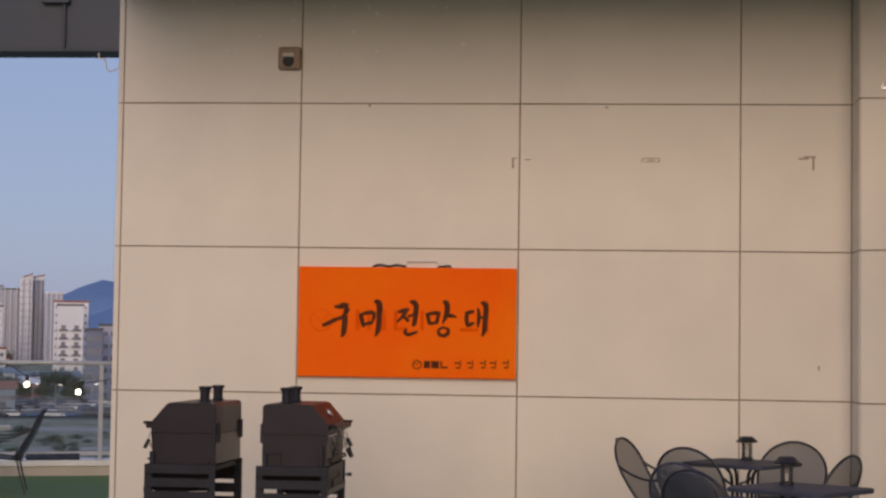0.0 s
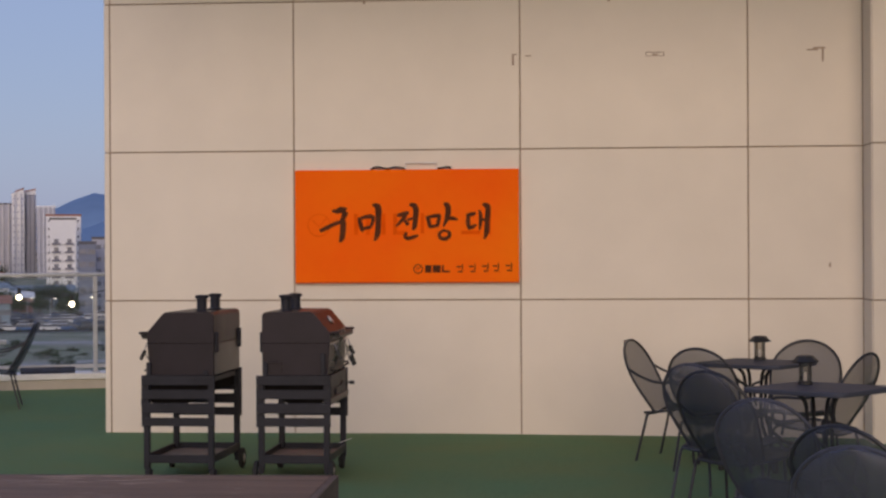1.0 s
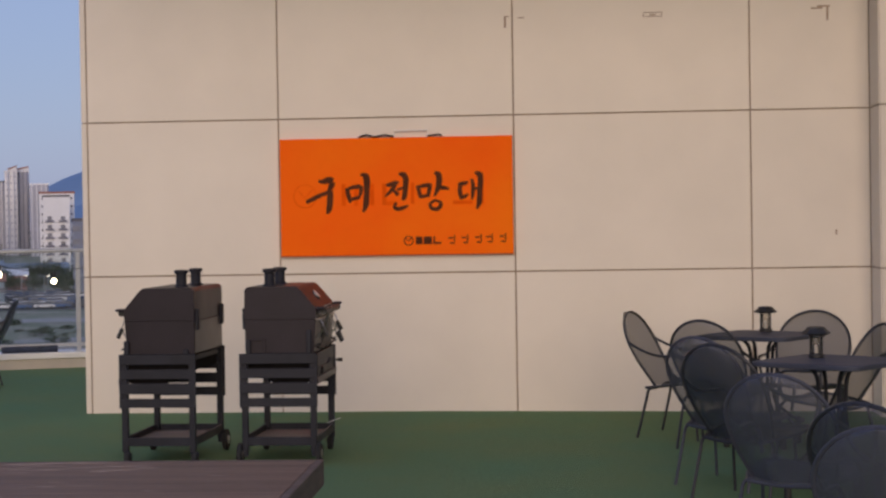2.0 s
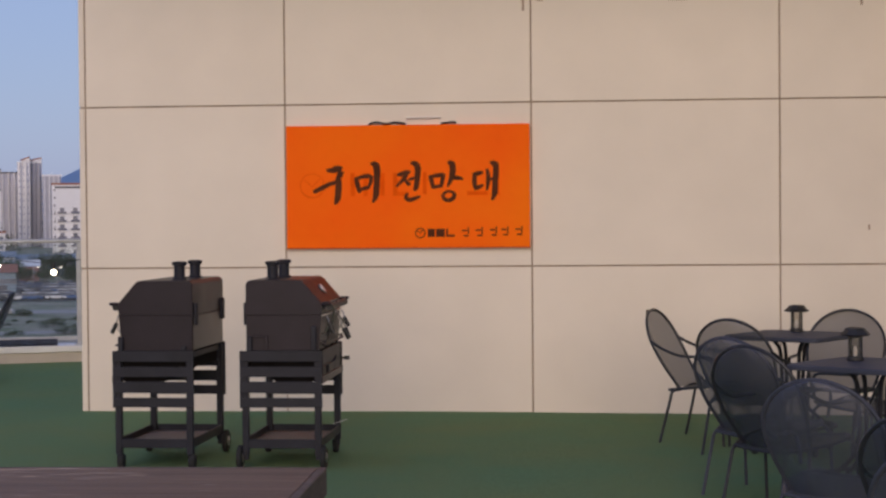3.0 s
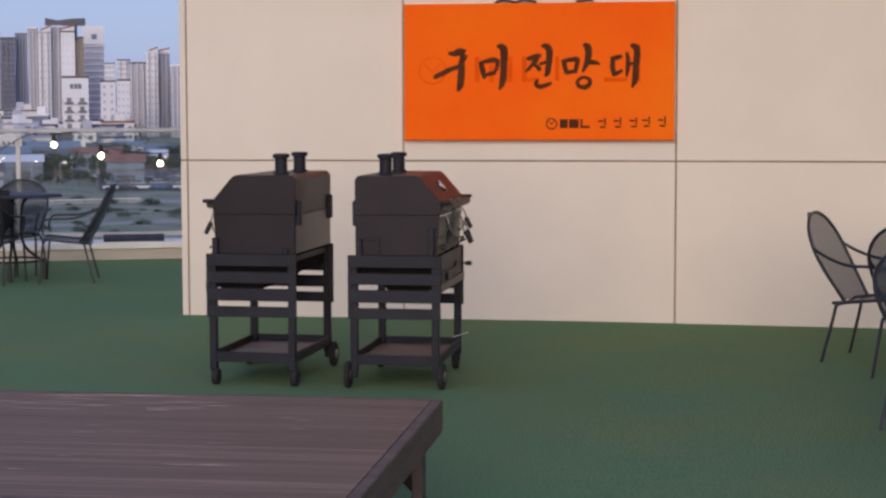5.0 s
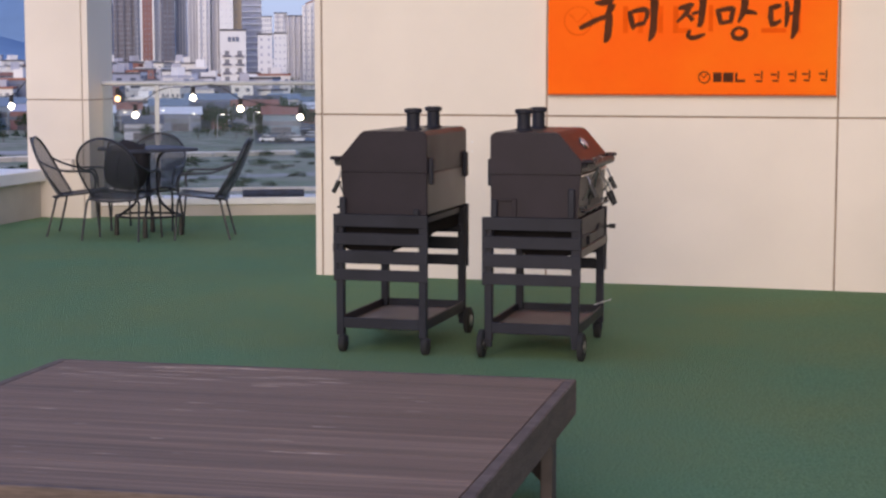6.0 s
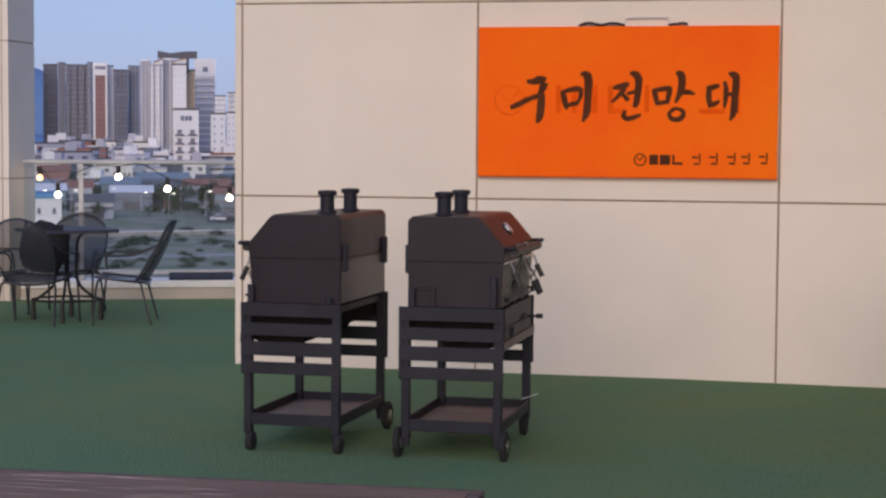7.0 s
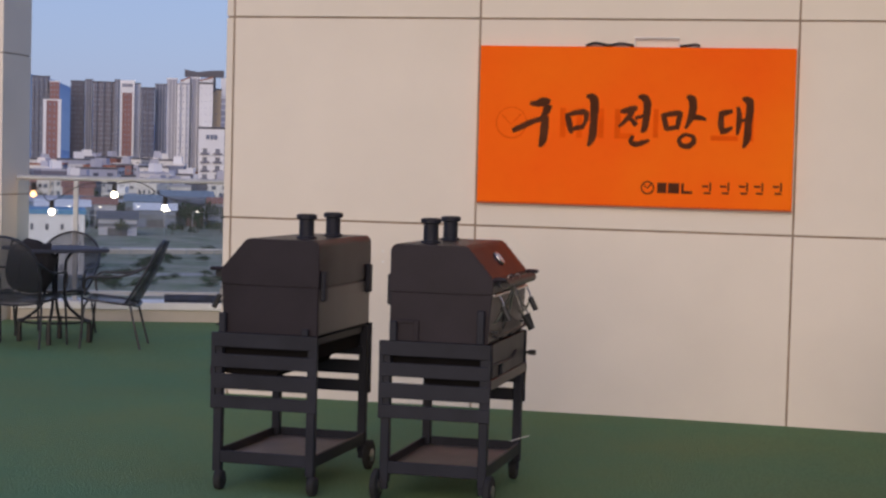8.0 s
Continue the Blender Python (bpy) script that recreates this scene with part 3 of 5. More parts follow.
    part("shelf_bar", tube(curve_points([(bx0 + 0.003, by0 + 0.04, 0.745), (bx0 - 0.016, by0 + 0.04, 0.745), (bx0 - 0.02, by0 + 0.06, 0.745), (bx0 - 0.02, by1 - 0.06, 0.745), (bx0 - 0.016, by1 - 0.04, 0.745), (bx0 + 0.003, by1 - 0.04, 0.745)], 3), 0.006, 7), IRON, g)
    if tools:
        bm = box((0.078, by1 + 0.0035, 0.7130), (0.100, by1 + 0.0095, 0.806), 0.002)
        add_box(bm, (0.1005, by1 + 0.0035, 0.790), (0.168, by1 + 0.0085, 0.806), 0.002)
        part("hanger_plate", bm, IRON_SHEET, g)
    for y in (-0.2, 0.0, 0.2):
        part("shelf_arm", tube([(bx0 + 0.003, y, 0.72), (bx0 - 0.02, y, 0.745)], 0.005, 6), IRON, g)
    return g


GRILL_ONE = pose(1.268, -2.748, 0, 0, 0, -1.8)
GRILL_TWO = pose(2.038, -2.750, 0, 0, 0, 179.5)
grill(GRILL_ONE, "dark steel trolley charcoal grill with closed lid and twin chimneys")
grill(GRILL_TWO, "dark steel trolley charcoal grill with tools hung on its front", -0.028, True)


def tongs(m):
    t = thing("tongs", "thin steel tongs hanging on a grill handle", "tongs", m)
    for s in (-1, 1):
        part("arm", tube(curve_points([(0, 0, 0.0), (0.004 * s, 0.012 * s, -0.10), (0.01 * s, 0.02 * s, -0.14), (0.008 * s, 0.012 * s, -0.17)], 4), 0.0045, 6), CHROME, t)
        part("grip", tube([(0.008 * s, 0.012 * s, -0.165), (0.004 * s, 0.004 * s, -0.235)], 0.011, 8), GRIP, t, "black grip")
    part("ring", tube([(0.012 * math.cos(k * math.tau / 10), 0, 0.010 + 0.012 * math.sin(k * math.tau / 10)) for k in range(10)], 0.003, 6, closed=True), CHROME, t)


tongs(pose(2.325, -2.955, 0.985, 4, -24, 8))
tongs(pose(2.325, -2.825, 0.985, -5, 16, -10))


sk = thing("skewer", "thin pale metal skewer lying across a grill tray", "skewer", pose(2.238, -2.407, 0.186))
part("shaft", tube([(0, 0, 0), (0.05, 0.002, 0.018), (0.09, 0.004, 0.030)], 0.0022, 6), WHITE, sk)


# ---- chairs and tables ----
def chair_parts(c, mesh, bar):
    r = 0.0095
    K = 1.15                            # breadth

    def half(v):
        return K * (0.17 + 0.055 * math.sin(math.pi / 2 * v / 0.55) if v < 0.55 else 0.225 * math.sqrt(max(0.0, 1 - ((v - 0.55) / 0.45) ** 2)))

    def back(u, v):
        return Vector((u * half(v), -0.185 - 0.240 * v - 0.02 * math.sin(math.pi * v) + 0.085 * u * u * (1 - 0.45 * v), 0.345 + 0.51 * v))

    # back rest: a dished mesh in a round hoop
    bm = bmesh.new()
    vs = [i * 0.55 / 6 for i in range(6)] + [0.55 + 0.45 * math.sin(k * math.pi / 2 / 9) for k in range(9)] + [0.9985]
    grid = [[bm.verts.new(back(u, v)) for u in [k / 5 for k in range(-5, 6)]] for v in vs]
    for a, b in zip(grid, grid[1:]):
        for k in range(10):
            bm.faces.new((a[k], a[k + 1], b[k + 1], b[k]))
    part("backrest", bm, mesh, c, smooth=True)
    rim = [back(-1, v) for v in vs] + [back(1, v) for v in reversed(vs)]
    part("hoop", tube(rim, r, 8), bar, c)
    # seat
    bm = bmesh.new()
    rows = []
    for i in range(9):
        t = i / 8
        y = -0.185 + 0.40 * t
        w = 0.17 + 0.06 * math.sin(math.pi * 0.5 * min(1, t * 1.6)) - (0.05 * ((t - 0.8) / 0.2) ** 2 if t > 0.8 else 0)
        rows.append([bm.verts.new((u / 4 * w * K, y, 0.345 + 0.05 * t - 0.018 * (1 - (u / 4) ** 2))) for u in range(-4, 5)])
    for a, b in zip(rows, rows[1:]):
        for k in range(8):
            bm.faces.new((a[k], a[k + 1], b[k + 1], b[k]))
    edge = [v.co.copy() for v in rows[0]] + [q[-1].co.copy() for q in rows[1:]] + [v.co.copy() for v in reversed(rows[-1][:-1])] + [q[0].co.copy() for q in reversed(rows[1:-1])]
    part("seat", bm, mesh, c, smooth=True)
    part("seat_frame", tube(edge, r, 8, closed=True), bar, c)
    # legs and arms
    for s in (-K, K):
        arm = curve_points([tuple(back(s / K, 0.62)), (s * 0.238, -0.20, 0.615), (s * 0.250, -0.07, 0.575), (s * 0.258, 0.10, 0.572), (s * 0.256, 0.17, 0.560), (s * 0.245, 0.195, 0.50), (s * 0.235, 0.185, 0.42)], 5)
        part("armrest", tube(arm, r, 8), bar, c)
        part("leg", tube(curve_points([(s * 0.205, 0.165, 0.385), (s * 0.232, 0.185, 0.36), (s * 0.24, 0.20, 0.29), (s * 0.245, 0.225, 0.0)], 4), r, 8), bar, c)
        part("leg", tube(curve_points([(s * 0.165, -0.13, 0.350), (s * 0.195, -0.155, 0.33), (s * 0.205, -0.17, 0.26), (s * 0.218, -0.235, 0.0)], 4), r, 8), bar, c)


def chair(x, y, fx, fy, label, group, mesh=MESH, bar=CHAIR_BAR, tall=1.024):
    c = thing("mesh_chair", label, "chair", pose(x, y, floor_height(x, y), 0, 0, heading(fx, fy)) @ Matrix.Diagonal((1, 1, tall, 1)), group)
    chair_parts(c, mesh, bar)
    return c


def table(x, y, turn, label, group):
    t = thing("square_table", label, "table", pose(x, y, floor_height(x, y), 0, 0, turn) @ Matrix.Diagonal((1, 1, 1.05, 1)), group)
    bm = bmesh.new()                    # a square sheet with rounded corners and a turned-down rim
    rings = []
    for grow, z in ((-0.006, 0.694), (0.0, 0.698), (0.0, 0.716), (-0.005, 0.721)):
        ring = []
        for q in range(4):
            for k in range(7):
                a = math.tau * (q + k / 6) / 4
                cx, cy = ((0.262, 0.262), (-0.262, 0.262), (-0.262, -0.262), (0.262, -0.262))[q]
                ring.append(bm.verts.new((cx + (0.075 + grow) * math.cos(a), cy + (0.075 + grow) * math.sin(a), z)))
        rings.append(ring)
    n = len(rings[0])
    for a, b in zip(rings, rings[1:]):
        for k in range(n):
            bm.faces.new((a[k], a[(k + 1) % n], b[(k + 1) % n], b[k]))
    bm.faces.new(rings[-1])
    bm.faces.new(list(reversed(rings[0])))
    bmesh.ops.recalc_face_normals(bm, faces=bm.faces)
    part("tabletop", bm, TABLETOP, t)
    for k in range(4):
        a = math.tau * (k + 0.5) / 4 + 0.2
        c, s = math.cos(a), math.sin(a)
        pts = curve_points([(0.16 * c, 0.16 * s, 0.70), (0.095 * c, 0.095 * s, 0.64), (0.080 * c, 0.080 * s, 0.52), (0.078 * c, 0.078 * s, 0.38), (0.12 * c, 0.12 * s, 0.26), (0.27 * c, 0.27 * s, 0.15)], 5)
        leg = part("leg", tube(pts, 0.012, 8), IRON, t)
        part("foot", lathe([(0.018, 0.0), (0.022, 0.008), (0.020, 0.13), (0.014, 0.175)], 12, (0.275 * c, 0.275 * s, 0)), GRIP, leg)
    part("ring", tube([(0.275 * math.cos(k * math.tau / 28), 0.275 * math.sin(k * math.tau / 28), 0.165) for k in range(28)], 0.009, 7, closed=True), IRON, t)
    return t


def lantern(x, y, z):
    l = thing("solar_lantern", "black solar lantern with clear glass on a table", "lantern", pose(x, y, z), "table lanterns")
    part("base", lathe([(0.040, 0), (0.044, 0.004), (0.044, 0.018), (0.038, 0.024)], 20), GRIP, l)
    part("glass", lathe([(0.036, 0.024), (0.036, 0.135)], 20), LANTERN_GLASS, l, "clear glass cylinder")
    part("lamp", lathe([(0.010, 0.024), (0.010, 0.06), (0.006, 0.075)], 10), WHITE, l)
    for k in range(4):
        a = k * math.tau / 4 + 0.4
        part("post", tube([(0.039 * math.cos(a), 0.039 * math.sin(a), 0.02), (0.039 * math.cos(a), 0.039 * math.sin(a), 0.137)], 0.004, 6), GRIP, l)
    part("cap", lathe([(0.070, 0.131), (0.083, 0.138), (0.056, 0.160), (0.050, 0.172), (0.030, 0.176)], 8), GRIP, l, "black flared cap")


G1, G2, G3 = "chairs by the panel wall", "chairs by the platform", "chairs by the railing"
chair(4.655, -1.60, 0.919, -0.395, "black mesh metal armchair standing beside the cream wall", G1)
chair(4.919, -2.26, 0.50, 0.866, "black mesh metal armchair pushed to a square table", G1)
chair(5.515, -1.80, -0.30, -0.95, "black mesh metal armchair between wall and table", G1)
chair(5.52, -2.84, -0.82, 0.57, "black mesh metal armchair drawn up to a square table", G1)
chair(4.83, -3.93, 0.63, 0.77, "mesh metal armchair coloured as sky-lit, beside a darker one", G1, MESH_SKYLIT, BAR_SKYLIT)
chair(4.885, -4.523, 0.64, 0.77, "black mesh metal armchair turned towards a square table", G1)
chair(4.965, -6.00, 0.46, 0.89, "mesh metal armchair coloured as sky-lit, standing on the turf", G2, MESH_SKYLIT, BAR_SKYLIT, 0.995)
chair(5.20, -7.27, 0.58, 0.81, "black mesh metal armchair with an empty seat", G2, tall=0.995)
chair(5.085, -8.0, 0.40, 0.92, "mesh metal armchair coloured as sky-lit, beside the wooden platform", G2, MESH_SKYLIT, BAR_SKYLIT, 0.995)
table(5.175, -2.13, -33, "black square metal table with a lantern", "terrace tables")
table(5.335, -4.36, -38, "black square metal table with a lantern between chairs", "terrace tables")
lantern(5.225, -1.93, 0.7575 + floor_height(5.175))
lantern(5.27, -4.20, 0.7575 + floor_height(5.335))

table(-2.400, 2.450, -40, "black square metal table by the glass railing", "terrace tables")
chair(-3.020, 2.400, 0.97, 0.24, "black mesh metal armchair beside the pillar", G3, tall=0.985)
chair(-2.495, 2.070, -0.03, 1.0, "black mesh metal armchair with a bag on it", G3, tall=1.01)
chair(-2.630, 3.000, 0.1, -1.0, "black mesh metal armchair close to the railing", G3, tall=0.985)
chair(-1.855, 2.380, -0.965, -0.26, "black mesh metal armchair turned to the table", G3, tall=0.985)


def bag(m):
    b = thing("backpack", "black cloth backpack lying on a chair seat", "bag", m)
    bm = bmesh.new()
    bmesh.ops.create_uvsphere(bm, u_segments=24, v_segments=16, radius=1.0)
    for v in bm.verts:
        p = v.co
        k = 1 + 0.12 * noise.noise(p * 2.1) + 0.06 * noise.noise(p * 5.0)
        p = Vector([math.copysign(abs(c) ** 0.7, c) for c in p])
        v.co = Vector((p.x * 0.21 * k, p.y * 0.10 * k, 0.005 + (p.z + 1) * 0.172 * k))
    part("body", bm, BAGCLOTH, b, smooth=True)
    for s in (-1, 1):
        part("strap", tube(curve_points([(0.07 * s, -0.08, 0.26), (0.09 * s, -0.135, 0.18), (0.08 * s, -0.12, 0.06)], 5), 0.010, 6), BAGCLOTH, b)
    part("handle", tube(curve_points([(-0.08, 0, 0.30), (-0.14, 0.0, 0.335), (-0.19, 0.0, 0.325), (-0.185, 0.0, 0.27)], 5), 0.012, 7), BAGCLOTH, b)


bag(pose(-2.465, 2.08, 0.402, 0, 8, 24) @ Matrix.Diagonal((0.88, 1, 1.18, 1)))


# ---- low wooden platform ----
def platform():
    d = thing("wooden_platform", "low dark brown wooden platform with painted glare streaks", "platform", pose(0.800, -7.640, 0, 0, 0, 0.9))
    W, L, H = 1.93, 1.795, 0.39
    n = 20
    step = L / n
    for k in range(n):
        part("plank", box((0.04, k * step + 0.0010, H - 0.03), (W - 0.04, (k + 1) * step - 0.0010, H - 0.0002 * (k % 3)), 0.0006), DECKWOOD, d)
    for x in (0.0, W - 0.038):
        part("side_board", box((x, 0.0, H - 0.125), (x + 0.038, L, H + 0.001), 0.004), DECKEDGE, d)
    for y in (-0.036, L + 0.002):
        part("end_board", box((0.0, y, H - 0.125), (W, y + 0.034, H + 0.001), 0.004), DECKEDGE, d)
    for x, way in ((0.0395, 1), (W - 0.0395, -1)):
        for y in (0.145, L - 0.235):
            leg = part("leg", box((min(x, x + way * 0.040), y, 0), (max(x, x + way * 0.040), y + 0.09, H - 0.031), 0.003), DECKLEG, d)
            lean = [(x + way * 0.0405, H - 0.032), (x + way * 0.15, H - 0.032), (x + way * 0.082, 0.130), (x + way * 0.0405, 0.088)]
            part("bracket", extrude_profile(lean, y + 0.002, y + 0.045), BRACKET_WOOD, leg, "dark wooden corner bracket")
    # thin pale slivers stand in for glossy highlights, most on the far planks
    rng = random.Random(5)
    for k in range(58):
        i = rng.randrange(n - 4, n) if k % 2 else rng.randrange(n)
        x, y = rng.uniform(0.06, W * 0.55 if k % 2 else W - 0.4), i * step + rng.uniform(0.006, step - 0.008)
        ln, wide = rng.uniform(0.06, 0.34) if k % 2 else rng.uniform(0.03, 0.14), rng.uniform(0.0010, 0.0026)
        bm = tube([(x, y, H - 0.0006), (x + ln * 0.3, y + rng.uniform(-1, 1) * 0.001, H - 0.0003), (x + ln * 0.7, y, H - 0.0003), (x + ln, y, H - 0.0006)], wide, 5, taper=[0.2, 1.0, 0.8, 0.2])
        part("glare_streak", bm, GLARE, d)


platform()

# ---- wall fittings ----
w = thing("wall_speaker", "small tan square speaker box on the panel wall", "speaker", pose(1.428, 0, 4.028))
part("housing", box((-0.10, -0.07, -0.10), (0.10, -0.001, 0.10), 0.025, 3), BEIGE, w)
part("mouth", lathe([(0.045, 0), (0.05, -0.02), (0.03, -0.024)], 18, (-0.005, -0.07, -0.030), "y"), CABLE, w, "dark round opening")
part("visor", box((-0.055, -0.115, 0.004), (0.045, -0.071, 0.040), 0.010, 2), CONCRETE, w, "pale curved visor over the opening")


def residue(x, z, pieces):
    r = thing("glue_mark", "brown glue residue on a wall panel", "stain", pose(x, 0, z))
    for x0, z0, x1, z1 in pieces:
        part("streak", box((x0, -0.0015, z0), (x1, -0.0004, z1)), STAIN, r)


residue(3.386, 3.14, ((-0.012, -0.06, 0.006, 0.03), (-0.012, 0.025, 0.03, 0.035), (0.10, 0.012, 0.15, 0.022)))
residue(4.56, 3.15, ((-0.07, 0.02, 0.08, 0.028), (-0.07, -0.01, 0.08, -0.004), (-0.075, -0.008, -0.068, 0.02), (0.072, -0.008, 0.08, 0.02), (-0.02, 0.0, 0.03, 0.012)))
residue(5.90, 3.15, ((-0.09, 0.02, 0.0, 0.034), (-0.04, 0.034, 0.06, 0.05), (0.03, -0.07, 0.048, 0.034)))
residue(5.99, 1.40, ((-0.008, -0.02, 0.008, 0.02),))
h = thing("wall_hook", "small steel hook on the pier", "hook", pose(6.46, -0.42, 3.74))
part("plate", box((-0.02, -0.012, -0.03), (0.02, -0.001, 0.03), 0.003), CHROME, h)
part("prong", tube(curve_points([(0, -0.012, 0.01), (0, -0.05, 0.0), (0, -0.055, 0.03)], 4), 0.006, 7), CHROME, h)

p = thing("screw_marks", "four pale filled screw holes on a wall panel", "marks", pose(0.983, 0, 0.908))
for x, z in ((-0.033, 0.032), (0.034, 0.033), (-0.032, -0.033), (0.034, -0.032)):
    part("mark", lathe([(0.007, -0.0015), (0.006, -0.0025), (0.002, -0.003)], 10, (x, 0, z), "y"), WHITE, p)

p = thing("paint_specks", "small white paint specks on the upper panels", "specks", pose(0, 0, 0))
for k, (x, z) in enumerate(((0.14, 4.45), (0.56, 4.54), (1.45, 4.37), (1.15, 4.23), (0.86, 4.1), (1.46, 4.53), (1.8, 4.49), (2.11, 4.48), (2.18, 4.43), (1.83, 4.1), (2.19, 4.1), (1.98, 4.27), (2.68, 4.49), (2.79, 4.48), (2.94, 4.16))):
    part("speck", lathe([(0.011 + 0.004 * (k % 3), -0.0004), (0.008 + 0.003 * (k % 3), -0.0016), (0.002, -0.002)], 7, (x, 0, z), "y"), PANEL_SPECK, p)
p = thing("rivets", "small brown rivets under a panel joint", "rivets", pose(0, 0, 0))
for x, z in ((2.132, 3.623), (4.183, 3.612)):
    part("rivet", lathe([(0.012, -0.0004), (0.010, -0.004), (0.003, -0.005)], 10, (x, 0, z), "y"), STAIN, p)

# ---- railing corner ----
pillar = tagged(part("pillar", box((-4.24, 3.89, -0.12), (-3.615, 4.42, 4.745)), SEALANT), "cream panelled pillar by the railing", "pillar", kind="structure")
for z0, z1 in ((0.0, 1.12), (1.12, 2.38), (2.38, 3.64), (3.64, 4.745)):
    part("pillar_panel", box((-4.25, 3.88, z0 + GAP if z0 else -0.11), (-3.675, 4.43, z1 - GAP), 0.002), PANEL, pillar)
    part("pillar_panel", box((-3.665, 3.88, z0 + GAP if z0 else -0.11), (-3.605, 4.43, z1 - GAP), 0.002), PANEL, pillar)
o = thing("socket_box", "small cream socket box on the pillar", "socket", pose(-3.82, 3.88, 0.50))
part("case", box((-0.06, -0.05, -0.055), (0.06, -0.001, 0.055), 0.008, 2), CONCRETE, o)
part("cover", box((-0.05, -0.058, -0.045), (0.05, -0.0505, 0.045), 0.004), PANEL, o)

wall_low = tagged(part("wall_low", box((-4.75, -6.0, -0.12), (-4.12, 3.875, 0.34), 0.004), CONCRETE), "low painted parapet wall beside the pillar", "parapet", kind="structure")
tagged(part("trim", box((-4.80, -6.0, 0.342), (-4.06, 3.875, 0.455), 0.008), CAPSTONE), "pale coping on the low parapet", "coping", kind="structure")

RAIL = (-3.268, 4.194)
RD = Vector((0.934, 0.358, 0)).normalized()
RAIL_M = Matrix.Translation((RAIL[0], RAIL[1], 0)) @ Matrix.Rotation(math.atan2(RD.y, RD.x), 4, "Z")
curb = part("curb", box((-0.34, -0.05, -0.12), (3.5, 0.35, 0.098), 0.006), CONCRETE)
curb.matrix_basis = RAIL_M
tagged(curb, "low beige kerb under the glass railing", "kerb", kind="structure")
coping = part("trim", box((-0.34, -0.07, 0.10), (3.5, 0.37, 0.165), 0.006), CAPSTONE)
coping.matrix_basis = RAIL_M
tagged(coping, "white coping on the kerb", "coping", kind="structure")


def railing(m, posts, a, b, label):
    r = thing("glass_railing", label, "railing", m)
    part("top_rail", tube([(a, 0.12, 1.275), (b, 0.12, 1.275)], 0.024, 12), STEEL_RAIL, r)
    part("bottom_rail", box((a, 0.105, 0.215), (b, 0.135, 0.255), 0.004), STEEL_RAIL, r)
    for x in posts:
        p = part("post", box((x - 0.022, 0.085, 0.166), (x + 0.022, 0.155, 1.255), 0.005), STEEL_RAIL, r)
        part("base_plate", box((x - 0.05, 0.06, 0.1655), (x + 0.05, 0.18, 0.177), 0.003), STEEL_RAIL, p)
    edges = [a - 0.03] + list(posts) + [b + 0.03]
    for x0, x1 in zip(edges, edges[1:]):
        if x1 - x0 > 0.1:
            pane = part("pane", box((x0 + 0.03, 0.114, 0.26), (x1 - 0.03, 0.126, 1.245)), GLASS, r, "clear glass pane")
            pane.visible_shadow = False


railing(RAIL_M, (0.207, 1.857, 3.48), -0.32, 3.50, "steel railing with clear glass panes on a kerb")
side_m = Matrix.Translation((-4.42, -4.6, 0.305)) @ Matrix.Rotation(radians(90), 4, "Z")
railing(side_m, (0.0, 1.73, 3.46, 5.19, 6.92), 0.0, 6.92, "steel railing with glass panes on the low parapet")

mat_roll = thing("rolled_mat", "dark blue mat rolled up on the kerb", "mat", RAIL_M @ pose(1.02, 0.03, 0.202))
part("roll", tube([(0, 0, 0), (0.3, 0.004, 0.0), (0.6, 0, 0)], 0.037, 12), MATCLOTH, mat_roll)


# ---- string lights along the railing ----
def string_lights(m, bulbs, start=(), dim=1):
    s = thing("string_lights", "festoon of lit warm bulbs on a black cable", "string lights", m)
    hang = list(start)
    for i, (x, z) in enumerate(bulbs):
        hang.append((x, 0.02, z + 0.10))
        if i + 1 < len(bulbs):
            nx, nz = bulbs[i + 1]
            hang.append(((x + nx) / 2, 0.02, (z + nz) / 2 + 0.10 + (0.07 if i in (1, 2) else -0.02)))
    part("cable", tube(curve_points(hang, 6), 0.0045, 6), CABLE, s)
    for i, (x, z) in enumerate(bulbs):
        k = part("socket", lathe([(0.012, 0.105), (0.020, 0.095), (0.022, 0.035), (0.016, 0.028)], 12, (x, 0.02, z)), CABLE, s)
        rad = 0.031 if i >= dim else 0.028
        part("bulb", lathe([(0.010, 0.030), (rad * 0.7, 0.018), (rad, 0.0), (rad * 0.85, -rad * 0.6), (rad * 0.4, -rad * 0.95), (0.002, -rad)], 14, (x, 0.02, z)), BULB if i >= dim else BULB_DIM, k, "lit warm white bulb" if i >= dim else "dim amber bulb", smooth=True)


string_lights(RAIL_M, [(-0.165, 1.128), (0.0, 0.971), (0.555, 1.138), (1.01, 1.028), (1.59, 0.944), (2.25, 1.07)])
string_lights(Matrix.Translation((-4.42, 3.86, 0)) @ Matrix.Rotation(radians(-90), 4, "Z"), [(0.0, 1.06), (0.9, 1.10), (1.7, 1.0)], [(-0.03, 0.168, 1.30)], 0)

# ---- land and town beyond the railing ----
GRASS = material("dry_grass_land", (0.150, 0.195, 0.115), 0.95, vary=0.4, scale=0.12, grain=0.5, bump=0.0, alt=(0.36, 0.335, 0.28), spec=0.1, speck=0.45)
ASPHALT = material("grey_asphalt", (0.075, 0.076, 0.082), 0.9, vary=0.15, scale=0.05, grain=1.0, bump=0.0)
PALE_ROAD = material("pale_concrete_road", (0.36, 0.35, 0.33), 0.9, vary=0.12, scale=0.05, grain=1.0, bump=0.0)
FOLIAGE = material("dark_foliage", (0.028, 0.050, 0.022), 0.9, vary=0.35, scale=0.4, grain=2.0, bump=0.0, island=0.35, spec=0.1)
BARK = material("brown_bark", (0.10, 0.075, 0.055), 0.9, vary=0.3, scale=3)
